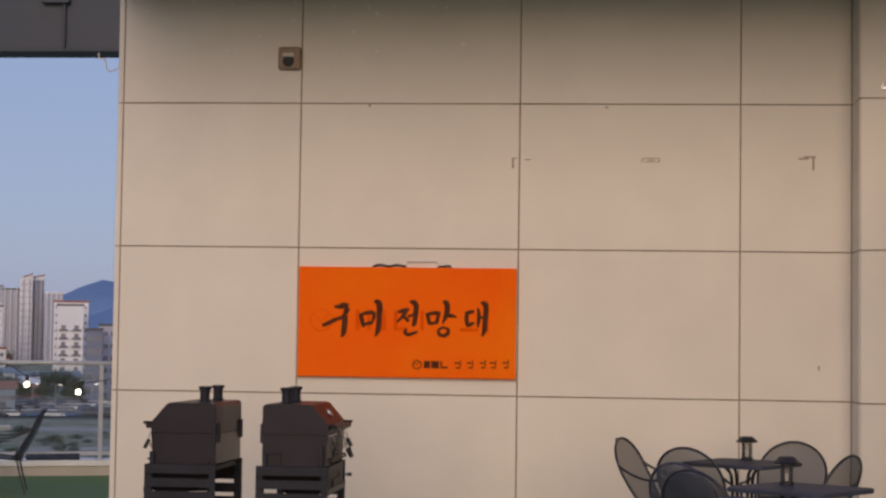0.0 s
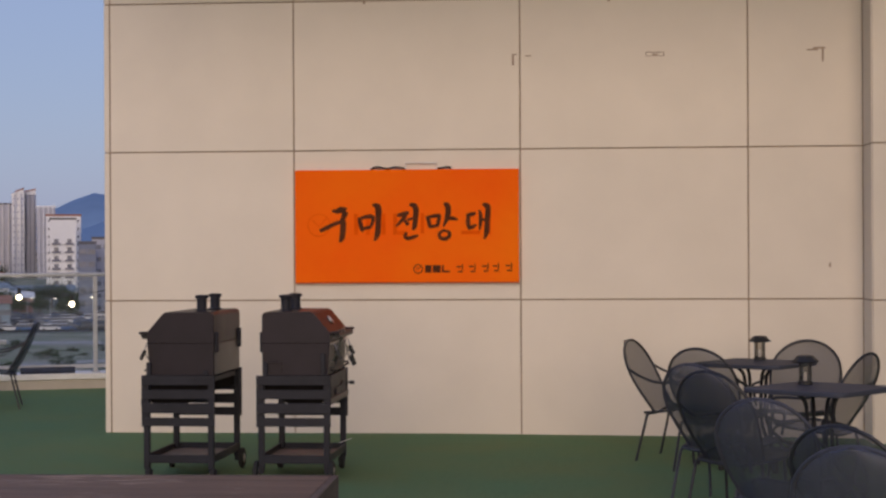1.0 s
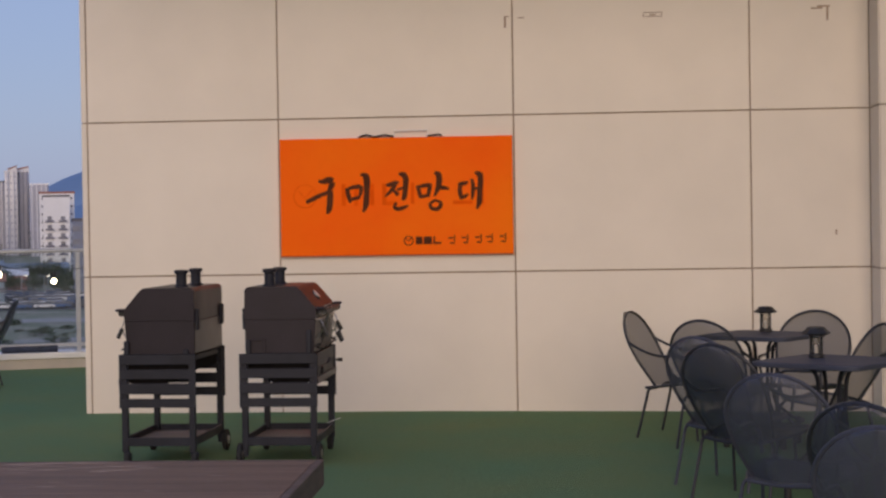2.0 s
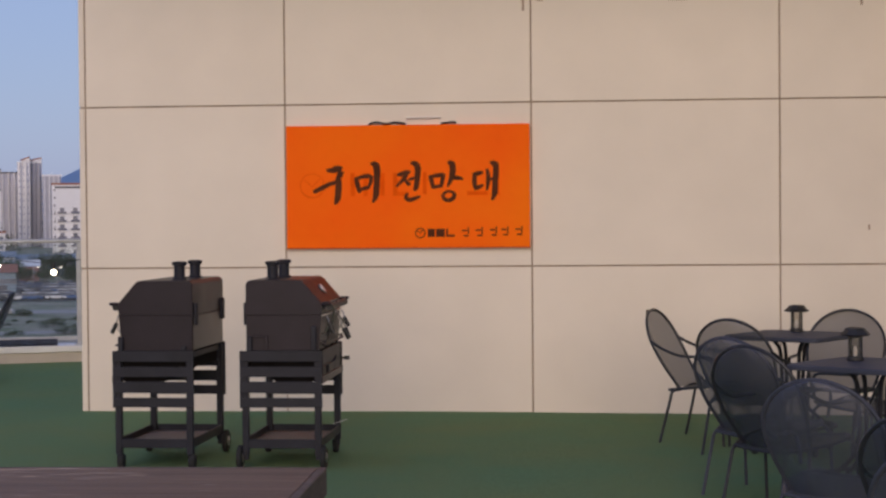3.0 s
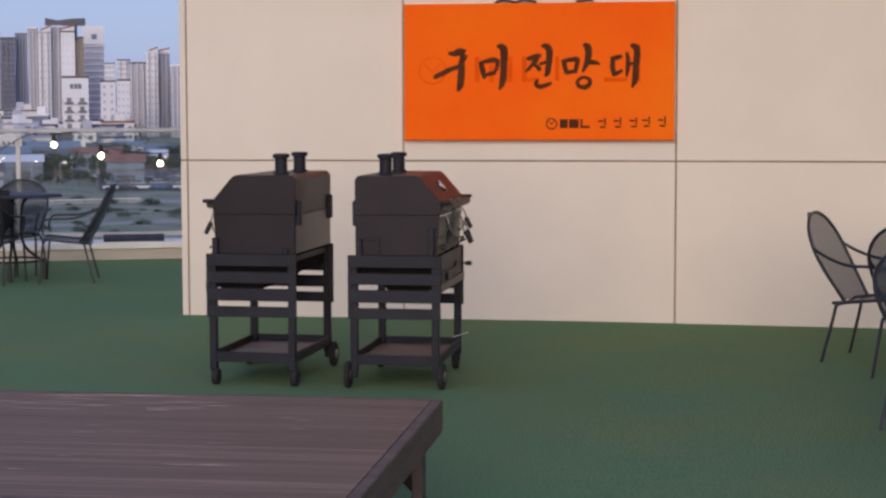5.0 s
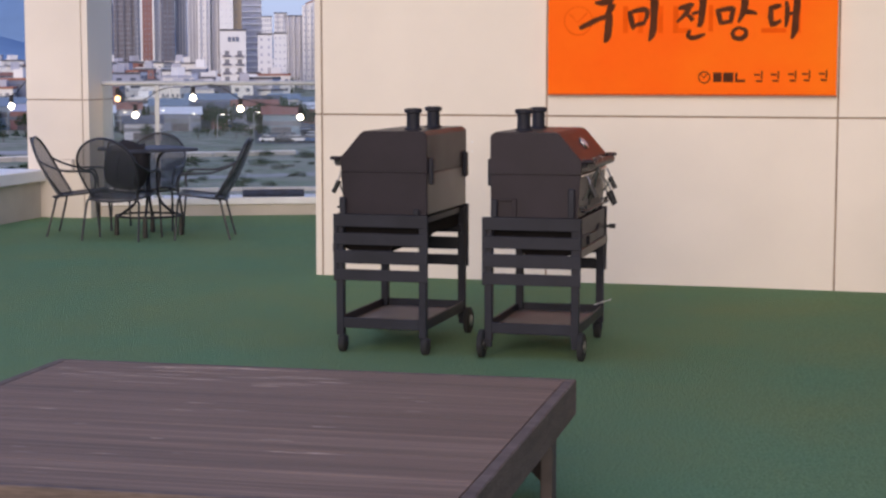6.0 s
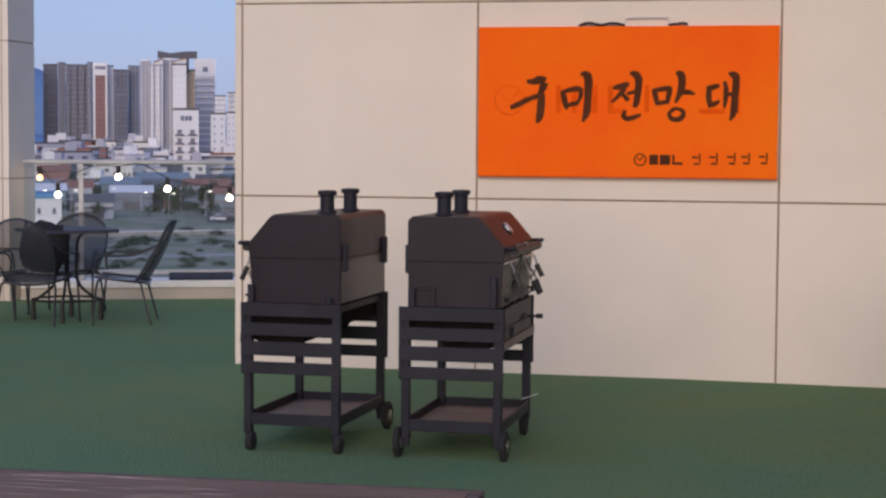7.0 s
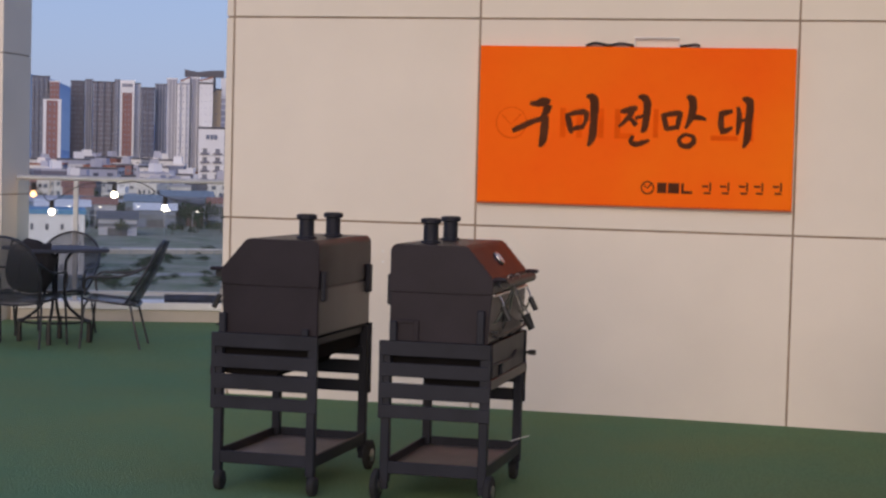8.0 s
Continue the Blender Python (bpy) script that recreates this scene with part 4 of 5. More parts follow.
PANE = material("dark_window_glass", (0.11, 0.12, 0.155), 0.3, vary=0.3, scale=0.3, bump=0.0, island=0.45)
# far panes: distance haze is mixed into these two paler, bluer colours
PANE_HAZE = material("hazy_tower_windows", (0.20, 0.215, 0.28), 0.4, vary=0.2, scale=0.3, bump=0.0, island=0.25)
PANE_HAZE_PALE = material("pale_hazy_tower_windows", (0.36, 0.375, 0.46), 0.4, vary=0.15, scale=0.3, bump=0.0, island=0.2)
# the blue of the far ridges is air haze painted into their colour
MOUNTAIN = material("haze_blue_ridge", (0.178, 0.28, 0.445), 1.0, vary=0.12, scale=0.003, grain=0.02, bump=0.0, spec=0.0)
NEARHILL = material("wooded_hill", (0.045, 0.075, 0.08), 1.0, vary=0.25, scale=0.01, grain=0.08, bump=0.0, spec=0.0)


def paint(name, colour, vary=0.06):
    return material(name, colour, 0.8, vary=vary, scale=0.06, grain=0.6, bump=0.0, spec=0.2)


P_WHITE, P_GREY, P_TAUPE = paint("white_render", (0.77, 0.78, 0.81)), paint("pale_grey_render", (0.44, 0.455, 0.54)), paint("taupe_render", (0.185, 0.185, 0.235))
P_SLATE, P_BRICK, P_OCHRE = paint("slate_render", (0.20, 0.23, 0.315)), paint("red_brown_render", (0.29, 0.165, 0.16)), paint("ochre_render", (0.50, 0.40, 0.28))
P_BLUE, P_ROOF, P_REDROOF = paint("blue_grey_sheet", (0.22, 0.28, 0.35)), paint("dark_roof", (0.13, 0.13, 0.15)), paint("orange_roof_tile", (0.32, 0.15, 0.11))

# the land: one sheet of rings out to the horizon
bm = bmesh.new()
rows = []
for dist in (0.5, 60, 120, 200, 280, 360, 440, 520, 570, 620, 670, 720, 770, 820, 870, 920, 1100, 1400, 1900, 2600, 3500, 4800):
    rows.append([bm.verts.new((*spot(k * math.tau / 96, dist), terrain(dist))) for k in range(96)])
for a, b in zip(rows, rows[1:]):
    for k in range(96):
        bm.faces.new((a[k], a[(k + 1) % 96], b[(k + 1) % 96], b[k]))
bmesh.ops.recalc_face_normals(bm, faces=bm.faces)
tagged(part("ground", bm, GRASS), "dry grass land with bare soil below the terrace", "ground", kind="structure")


def ridge(name, mat, dist, low, high, seed, label, humps=(), az0=-0.6, az1=1.4):
    bm = bmesh.new()
    rows = []
    n = 160
    for t in (0.0, 0.35, 0.7, 1.0):
        row = []
        for k in range(n + 1):
            az = az0 + (az1 - az0) * k / n
            h = 0.5 + 0.5 * noise.noise((az * 5.5 + seed, seed, 0)) + 0.16 * noise.noise((az * 19 + seed, 3.1, 0)) + 0.05 * noise.noise((az * 60 + seed, 7.7, 0))
            el = low + (high - low) * h + sum(a * math.exp(-((az - c) / w) ** 2) for a, c, w in humps)
            x, y = spot(az, dist + 400 * t)
            row.append(bm.verts.new((x, y, -16 + (el * dist + 16) * math.sin(t * math.pi / 2))))
        rows.append(row)
    for a, b in zip(rows, rows[1:]):
        for k in range(n):
            bm.faces.new((a[k], a[k + 1], b[k + 1], b[k]))
    tagged(part(name, bm, mat, smooth=True), label, "mountains", kind="structure")


ridge("backdrop", MOUNTAIN, 3900, 0.007, 0.019, 2.3, "distant mountain ridge painted in haze blue", ((0.022, 0.285, 0.03), (0.034, 0.475, 0.05)))
ridge("backdrop", MOUNTAIN, 3200, -0.001, 0.011, 8.9, "nearer mountain ridge painted in haze blue", ((0.014, 0.268, 0.022), (0.016, 0.51, 0.04)))
ridge("backdrop", NEARHILL, 1500, -0.007, 0.005, 4.4, "dark wooded hills behind the town")


def block(name, label, az0, az1, el, dist, mat, deep=14.0, floors=2.9, bays=6, fill=(0.55, 0.5), fins=0, fin_mat=None, crown=None, strips=0, group="", turn=0.0, base=None, pane=None, skip=0):
    """A house or tower between two bearings, with its rows of windows, ribs and roof edge."""
    mid, width = (az0 + az1) / 2, abs(az1 - az0) * dist
    x, y = spot(mid, dist + deep / 2)
    z0 = terrain(dist) - 1.5 if base is None else base
    z1 = 1.43 + el * dist
    h = z1 - z0
    # beyond 700 m the panes take the colours with haze painted in
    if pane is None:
        pane = PANE if dist < 700 else PANE_HAZE_PALE if mat in (P_WHITE, P_GREY) else PANE_HAZE
    t = thing(name, label, "building", pose(x, y, z0, 0, 0, math.degrees(mid - 0.0145) + turn), group)
    w2, d2 = width / 2, deep / 2
    part("wall", box((-w2, -d2, 0), (w2, d2, h)), mat, t)
    part("roof", box((-w2 - 0.2, -d2 - 0.2, h + 0.01), (w2 + 0.2, d2 + 0.2, h + 0.7)), crown or P_ROOF, t)
    levels = max(1, int((h - 1.0) / floors))
    bw = width / bays
    single = levels * bays <= 80
    bm = bmesh.new()
    for i in range(skip, levels):
        zc = h - (i + 0.62) * floors
        for k in range(bays):
            xc = -w2 + (k + 0.5) * bw
            ww, hh = bw * fill[0] / 2, floors * fill[1] / 2
            lo, hi = (xc - ww, -d2 - 0.12, zc - hh), (xc + ww, -d2 - 0.01, zc + hh)
            if single:
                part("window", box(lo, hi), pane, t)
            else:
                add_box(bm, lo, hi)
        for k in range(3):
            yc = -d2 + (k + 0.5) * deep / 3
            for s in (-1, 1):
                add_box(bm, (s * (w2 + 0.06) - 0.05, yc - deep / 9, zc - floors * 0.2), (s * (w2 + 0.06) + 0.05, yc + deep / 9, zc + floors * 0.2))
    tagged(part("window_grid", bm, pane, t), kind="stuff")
    for k in range(fins):
        xc = -w2 + (k + 0.5) * width / fins
        part("rib", box((xc - bw * 0.12, -d2 - 1.3, 0), (xc + bw * 0.12, -d2 - 0.13, h + 0.3)), fin_mat or mat, t)
    if strips:
        for i in range(levels):
            part("balcony", box((-w2 - 0.3, -d2 - 0.8, h - (i + 1) * floors - 0.25), (w2 + 0.3, -d2 - 0.13, h - (i + 1) * floors + 0.35)), fin_mat or mat, t)
    return t, w2, d2, h


def bearing(x):
    return 0.2292 + math.atan((791 - x) / 3144)


def rise(y):
    return (203 - y) / 3144


TOWN = "apartment towers"
def slanted_roof(t, w2, d2, h, x0, drop):
    """A roof edge that climbs to one side, with a tiled slope facing out."""
    part("roof_edge", extrude_profile([(x0, h + 0.72), (w2, h + 0.72), (w2, h + 0.9 + drop), (x0, h + 1.1)], -d2 - 0.6, d2, "y"), P_WHITE, t)
    part("roof_slope", extrude_profile([(x0, h + 1.15), (w2, h + 0.95 + drop), (w2, h + 1.5 + drop), (x0, h + 1.7)], -d2 - 0.9, d2, "y"), P_REDROOF, t, "orange sloping roof edge")


block("apartment_tower", "taupe high-rise slab far across the town", bearing(90), bearing(115), rise(75), 1120, P_TAUPE, 18, bays=6, fins=4, fin_mat=P_SLATE, group=TOWN)
block("apartment_tower", "blue-grey high-rise slab far across the town", bearing(116), bearing(129), rise(72), 1110, P_SLATE, 18, bays=3, fins=3, fin_mat=P_GREY, group=TOWN)
block("apartment_tower", "brown-grey high-rise with many floors", bearing(130), bearing(168), rise(75), 1100, P_TAUPE, 18, bays=9, fins=3, fin_mat=P_SLATE, group=TOWN)
block("apartment_tower", "slim slate tower beside a red-brown one", bearing(168), bearing(177), rise(71), 1090, P_SLATE, 18, bays=2, fins=1, fin_mat=P_GREY, group=TOWN)
t, w2, d2, h = block("apartment_tower", "red-brown tower with pale edges", bearing(178), bearing(203), rise(72), 1050, P_BRICK, 16, bays=4, fill=(0.25, 0.5), crown=P_WHITE, group=TOWN)
part("cap_band", box((-w2 - 0.05, -d2 - 0.5, h - 6.5), (w2 + 0.05, -d2 - 0.13, h)), P_WHITE, t)
for k in range(5):
    part("window", box((-w2 * 0.6 + k * w2 * 0.3 - 0.6, -d2 - 0.62, h - 3.2), (-w2 * 0.6 + k * w2 * 0.3 + 0.6, -d2 - 0.51, h - 1.2)), PANE_HAZE, t)
for s in (-1, 1):
    part("edge_strip", box((s * (w2 - 0.6) - 0.6, -d2 - 0.6, 0), (s * (w2 - 0.6) + 0.6, -d2 - 0.13, h - 6.6)), P_WHITE, t)
block("apartment_tower", "white flank of a red-brown tower", bearing(203), bearing(214), rise(76), 1060, P_WHITE, 16, bays=1, fill=(0.08, 0.3), group=TOWN)
block("apartment_tower", "slate-grey high-rise slab in the town", bearing(214), bearing(239), rise(83), 1010, P_TAUPE, 16, bays=5, fins=3, fin_mat=P_SLATE, group=TOWN)
block("apartment_tower", "slate-grey high-rise slab in the town", bearing(240), bearing(260), rise(76), 1020, P_SLATE, 16, bays=4, fins=4, fin_mat=P_GREY, group=TOWN)
t, w2, d2, h = block("apartment_tower", "pale grey tower with vertical ribs", bearing(261), bearing(279), rise(66), 800, P_GREY, 16, bays=4, fill=(0.3, 0.3), fins=3, fin_mat=P_WHITE, crown=P_WHITE, group=TOWN)
t, w2, d2, h = block("apartment_tower", "pale tower under an orange sloping roof edge", bearing(279), bearing(301), rise(74), 790, P_WHITE, 16, bays=3, fill=(0.2, 0.25), fins=2, fin_mat=P_GREY, crown=P_GREY, group=TOWN)
slanted_roof(t, w2, d2, h, -w2 * 0.6, 2.0)
block("apartment_tower", "pale grey tower with vertical ribs", bearing(301), bearing(318), rise(63), 795, P_GREY, 16, bays=3, fill=(0.3, 0.3), fins=2, fin_mat=P_WHITE, crown=P_WHITE, group=TOWN)
t, w2, d2, h = block("apartment_tower", "pale tower carrying a dark roof crown", bearing(318), bearing(342), rise(72), 790, P_WHITE, 16, bays=3, fill=(0.12, 0.2), group=TOWN)
slanted_roof(t, w2, d2, h, -w2, 1.8)
part("crown", extrude_profile([(-w2 - 6.6, h + 3.4), (w2 + 4.8, h + 3.4), (w2 + 4.8, h + 6.6), (w2 - 1.0, h + 6.4), (-w2 - 1.0, h + 5.6), (-w2 - 6.6, h + 6.6)], 1.0, 4.0, "y"), P_ROOF, t, "dark flat roof crown")
part("crown_leg", box((w2 - 0.8, 1.2, h - 3.0), (w2 + 1.2, 3.8, h + 3.4)), P_ROOF, t)
block("apartment_tower", "ochre-sided tower slab in the town", bearing(339), bearing(357), rise(82), 800, P_OCHRE, 16, bays=1, fill=(0.06, 0.3), group=TOWN)
t, w2, d2, h = block("apartment_tower", "white tower with banded floors", bearing(357), bearing(392), rise(63), 850, P_GREY, 18, bays=4, fill=(0.8, 0.45), strips=1, fin_mat=P_WHITE, crown=P_WHITE, group=TOWN)
part("cap_band", box((-w2 - 0.3, -d2 - 0.9, h - 8.0), (w2 + 0.3, -d2 - 0.81, h)), P_WHITE, t)
part("roof_mark", box((-0.9, -d2 - 1.0, h - 5.6), (1.5, -d2 - 0.91, h - 3.2)), P_SLATE, t)
t, w2, d2, h = block("white_block", "white building with two columns of balconies", bearing(319), bearing(364), rise(150), 620, P_WHITE, 14, floors=2.95, bays=2, fill=(0.36, 0.66), group="white blocks", skip=2)
for s in (-0.42, -0.10, 0.20):
    part("bar", box((s * w2, -d2 - 0.25, h - 3.6), (s * w2 + 1.1, -d2 - 0.02, h - 2.0)), P_SLATE, t)
for k in range(2, 11):
    for s in (-0.5, 0.5):
        part("balcony", box((s * w2 - 1.5, -d2 - 0.9, h - 2.95 - k * 2.95), (s * w2 + 1.5, -d2 - 0.13, h - 2.3 - k * 2.95)), P_TAUPE, t)
block("apartment_tower", "white tower rising over the town", bearing(392), bearing(411), rise(126), 1000, P_WHITE, 16, bays=4, group=TOWN)
block("apartment_tower", "white tower rising over the town", bearing(415), bearing(437), rise(120), 1000, P_WHITE, 16, bays=5, fins=2, fin_mat=P_GREY, group=TOWN)
block("white_block", "white building with small square windows", bearing(385), bearing(411), rise(157), 700, P_WHITE, 12, bays=2, fill=(0.3, 0.35), group="white blocks")
block("white_block", "plain white building in the town", bearing(413), bearing(436), rise(155), 760, P_WHITE, 12, bays=3, fill=(0.3, 0.3), group="white blocks")


def bearing_east(x):
    return 0.0937 + math.atan((784 - x) / 3144)


def rise_east(y):
    return (442 - y) / 3144


block("apartment_tower", "pale tower with stepped ribs", bearing_east(-14), bearing_east(18), rise_east(364), 820, P_GREY, 16, bays=5, fins=3, fin_mat=P_WHITE, group=TOWN)
t, w2, d2, h = block("apartment_tower", "tall pale tower with an orange roof edge", bearing_east(18), bearing_east(40), rise_east(347), 800, P_WHITE, 16, bays=3, fill=(0.3, 0.3), fins=2, fin_mat=P_GREY, crown=P_WHITE, group=TOWN)
slanted_roof(t, w2, d2, h, -w2 * 0.5, 1.6)
t, w2, d2, h = block("apartment_tower", "grey-sided tower with an orange roof edge", bearing_east(40), bearing_east(61), rise_east(347), 805, P_GREY, 16, bays=4, fill=(0.3, 0.3), fins=3, fin_mat=P_SLATE, crown=P_WHITE, group=TOWN)
slanted_roof(t, w2, d2, h, -w2, 1.2)
block("apartment_tower", "grey tower with white vertical ribs", bearing_east(62), bearing_east(95), rise_east(369), 790, P_GREY, 16, bays=5, fins=4, fin_mat=P_WHITE, crown=P_WHITE, group=TOWN)
t, w2, d2, h = block("white_block", "white building with two columns of balconies", bearing_east(84), bearing_east(131), rise_east(390), 640, P_WHITE, 14, floors=2.95, bays=2, fill=(0.34, 0.6), group="white blocks", skip=2)
for k in range(2, 12):
    for s in (-0.5, 0.5):
        part("balcony", box((s * w2 - 1.5, -d2 - 0.9, h - 2.95 - k * 2.95), (s * w2 + 1.5, -d2 - 0.13, h - 2.3 - k * 2.95)), P_TAUPE, t)
block("white_block", "white building with an orange roof", bearing_east(78), bearing_east(140), rise_east(384), 665, P_WHITE, 10, bays=6, fill=(0.3, 0.3), crown=P_REDROOF, group="white blocks")
block("office_block", "grey office block with dark window bands", bearing_east(134), bearing_east(165), rise_east(432), 480, P_SLATE, 14, floors=3.4, bays=2, fill=(0.8, 0.4), group="offices")
block("office_block", "pale grey office block by trees", bearing_east(158), bearing_east(196), rise_east(424), 500, P_GREY, 14, floors=3.4, bays=2, fill=(0.7, 0.35), group="offices")
t, w2, d2, h = block("apartment_tower", "red-brown tower with a white frame among houses", bearing(42), bearing(74), rise(109), 900, P_BRICK, 16, bays=4, fill=(0.25, 0.5), crown=P_WHITE, group=TOWN)
for s in (-1, 1):
    part("edge_strip", box((s * (w2 - 0.8) - 0.8, -d2 - 0.6, 0), (s * (w2 - 0.8) + 0.8, -d2 - 0.13, h)), P_WHITE, t)
block("apartment_tower", "tall slate tower among town houses", bearing(21), bearing(53), rise(69), 1100, P_SLATE, 16, bays=7, fins=4, fin_mat=P_TAUPE, group=TOWN)
block("apartment_tower", "slim red-brown tower beside a slate one", bearing(53), bearing(70), rise(77), 1090, P_BRICK, 16, bays=3, fill=(0.3, 0.5), crown=P_WHITE, group=TOWN)

# low houses climbing the slope
P_HOUSE = paint("warm_white_render", (0.76, 0.75, 0.74), 0.1)
rng = random.Random(11)
for k in range(140):
    az = rng.uniform(0.345, 0.53)
    dist = rng.uniform(570, 890)
    wide = rng.uniform(5, 12)
    tall = rng.uniform(4, 12)
    mat = rng.choice((P_HOUSE, P_HOUSE, P_HOUSE, P_HOUSE, P_WHITE, P_GREY, P_TAUPE, P_SLATE, P_BRICK))
    el = (terrain(dist) + tall - 1.43) / dist
    t, w2, d2, h = block("house", "low town house with a flat roof", az - wide / dist / 2, az + wide / dist / 2, el, dist, mat, rng.uniform(8, 12), floors=3.0, bays=rng.randint(2, 4), fill=(0.4, 0.4), crown=rng.choice((P_HOUSE, P_HOUSE, P_ROOF, P_ROOF, P_ROOF, P_GREY, P_REDROOF)), group="town houses", turn=rng.uniform(-35, 35), pane=PANE)
    if rng.random() < 0.6:
        x = rng.uniform(-0.4, 0.2) * w2
        part("roof_room", box((x, -2, h + 0.72), (x + rng.uniform(2.5, 4), 2, h + rng.uniform(2.8, 3.8))), rng.choice((P_WHITE, P_GREY)), t)


def shed(az0, az1, dist, tall, mat, roof, label):
    """A long warehouse with a low gable."""
    mid, width = (az0 + az1) / 2, abs(az1 - az0) * dist
    x, y = spot(mid, dist)
    t = thing("warehouse", label, "warehouse", pose(x, y, terrain(dist) - 0.2, 0, 0, math.degrees(mid - 0.0145)), "sheds on the plain")
    w2 = width / 2
    part("wall", box((-w2, -8, 0), (w2, 8, tall)), mat, t)
    part("roof", extrude_profile([(-8.6, tall + 0.02), (8.6, tall + 0.02), (0, tall + 1.7)], -w2 - 0.5, w2 + 0.5, "x"), roof, t)
    for k in range(4):
        xc = -w2 + (k + 0.5) * width / 4
        part("window", box((xc - 1.2, -8.1, tall * 0.55), (xc + 1.2, -8.01, tall * 0.75)), PANE, t)
    part("gate", box((-2.2, -8.12, 0.1), (2.2, -8.01, tall * 0.5)), P_ROOF, t)


block("workshop", "white flat-roofed workshop with a blue roof", bearing(15), bearing(122), rise(304), 270, P_WHITE, 14, floors=3.0, bays=4, fill=(0.22, 0.3), crown=paint("bright_blue_roof", (0.12, 0.30, 0.52)), pane=PANE)
shed(bearing(192), bearing(259), 480, 6.4, P_BLUE, P_BLUE, "blue-grey metal warehouse on the plain")
shed(bearing(256), bearing(345), 520, 7.0, P_SLATE, P_BLUE, "slate warehouse with a blue roof")
shed(bearing(80), bearing(135), 520, 9.0, P_BRICK, P_REDROOF, "brick shed with a red roof")
shed(bearing(75), bearing(116), 470, 6.0, P_WHITE, P_BLUE, "white shed with a blue roof")
shed(bearing(360), bearing(425), 540, 6.0, P_WHITE, P_ROOF, "white shed with a dark roof")
shed(0.300, 0.335, 560, 5.0, P_BLUE, P_BLUE, "long low blue shed roof")
shed(0.275, 0.297, 540, 5.0, P_SLATE, P_ROOF, "long low dark shed roof")
shed(0.335, 0.352, 560, 6.0, P_WHITE, P_BLUE, "white shed beside the car park")


rng = random.Random(17)
for k in range(18):
    az, dist = 0.337 + k * 0.0105 + rng.uniform(-0.003, 0.003), rng.uniform(415, 545)
    half = rng.uniform(0.007, 0.015)
    shed(az - half, az + half, dist, rng.uniform(3.5, 6.5), rng.choice((P_WHITE, P_GREY, P_BLUE, P_SLATE, P_BRICK)), rng.choice((P_BLUE, P_ROOF, P_WHITE, P_GREY, P_REDROOF)), "low workshop shed on the plain")
LIT = glowing("lit_shop_front", (1.0, 0.86, 0.66), 3.0)
for k in range(16):
    az, dist = 0.262 + k * 0.0168 + rng.uniform(-0.004, 0.004), rng.uniform(405, 455)
    t = thing("street_lamp", "lit street lamp on the plain", "street lamp", pose(*spot(az, dist), terrain(dist), 0, 0, math.degrees(az)), "street lamps")
    part("pole", tube([(0, 0, 0), (0, 0, 5.2), (0.3, 0, 5.6), (0.9, 0, 5.7)], 0.06, 6), STEEL_RAIL, t)
    part("lamp_head", box((0.75, -0.18, 5.58), (1.45, 0.18, 5.68), 0.02), LIT, t, "lit lamp head")


def strip(name, d0, d1, mat, label, az0=0.2, az1=0.62, skew=0.0, up=0.06):
    bm = bmesh.new()
    n = 24
    a = [bm.verts.new((*spot(az0 + (az1 - az0) * k / n, d0 + skew * (k / n - 0.5)), terrain(d0) + up)) for k in range(n + 1)]
    b = [bm.verts.new((*spot(az0 + (az1 - az0) * k / n, d1 + skew * (k / n - 0.5)), terrain(d1) + up)) for k in range(n + 1)]
    for k in range(n):
        bm.faces.new((a[k], b[k], b[k + 1], a[k + 1]))
    bmesh.ops.recalc_face_normals(bm, faces=bm.faces)
    if sum(f.normal.z for f in bm.faces) < 0:
        bmesh.ops.reverse_faces(bm, faces=bm.faces)
    tagged(part(name, bm, mat), label, "road", kind="structure")


strip("road", 342, 356, PALE_ROAD, "pale concrete road across the plain", skew=30)
strip("road", 268, 276, PALE_ROAD, "narrow pale track in the fields", skew=-40)
strip("pavement", 385, 500, ASPHALT, "asphalt car park", az0=0.255, az1=0.36)


# ---- parked cars ----
def car(m, mat, label):
    c = thing("parked_car", label, "car", m, "cars in the car park")
    bm = extrude_profile([(-2.2, 0.35), (2.2, 0.35), (2.25, 0.75), (1.2, 0.92), (-2.1, 0.95), (-2.25, 0.7)], -0.88, 0.88, "y")
    bmesh.ops.bevel(bm, geom=list(bm.edges), offset=0.06, segments=1, affect="EDGES")
    part("body", bm, mat, c)
    bm = extrude_profile([(-1.9, 0.94), (1.0, 0.92), (0.4, 1.42), (-1.4, 1.45)], -0.78, 0.78, "y")
    part("cabin", bm, PANE, c)
    part("roof", box((-1.35, -0.72, 1.43), (0.38, 0.72, 1.50), 0.02), mat, c)
    for x in (-1.35, 1.35):
        for y in (-0.82, 0.82):
            part("wheel", lathe([(0.1, -0.1), (0.33, -0.1), (0.33, 0.1), (0.1, 0.1)], 12, (x, y, 0.33), "y"), RUBBER, c)
    return c


CARS = [car(pose(0, 0, 0), mt, lb) for mt, lb in ((paint("white_car_paint", (0.7, 0.7, 0.72)), "white car parked on asphalt"), (paint("silver_car_paint", (0.42, 0.43, 0.45)), "silver car parked on asphalt"), (paint("dark_car_paint", (0.05, 0.055, 0.07)), "dark car parked on asphalt"), (paint("blue_car_paint", (0.06, 0.12, 0.28)), "blue car parked on asphalt"))]
rng = random.Random(3)
count = 0
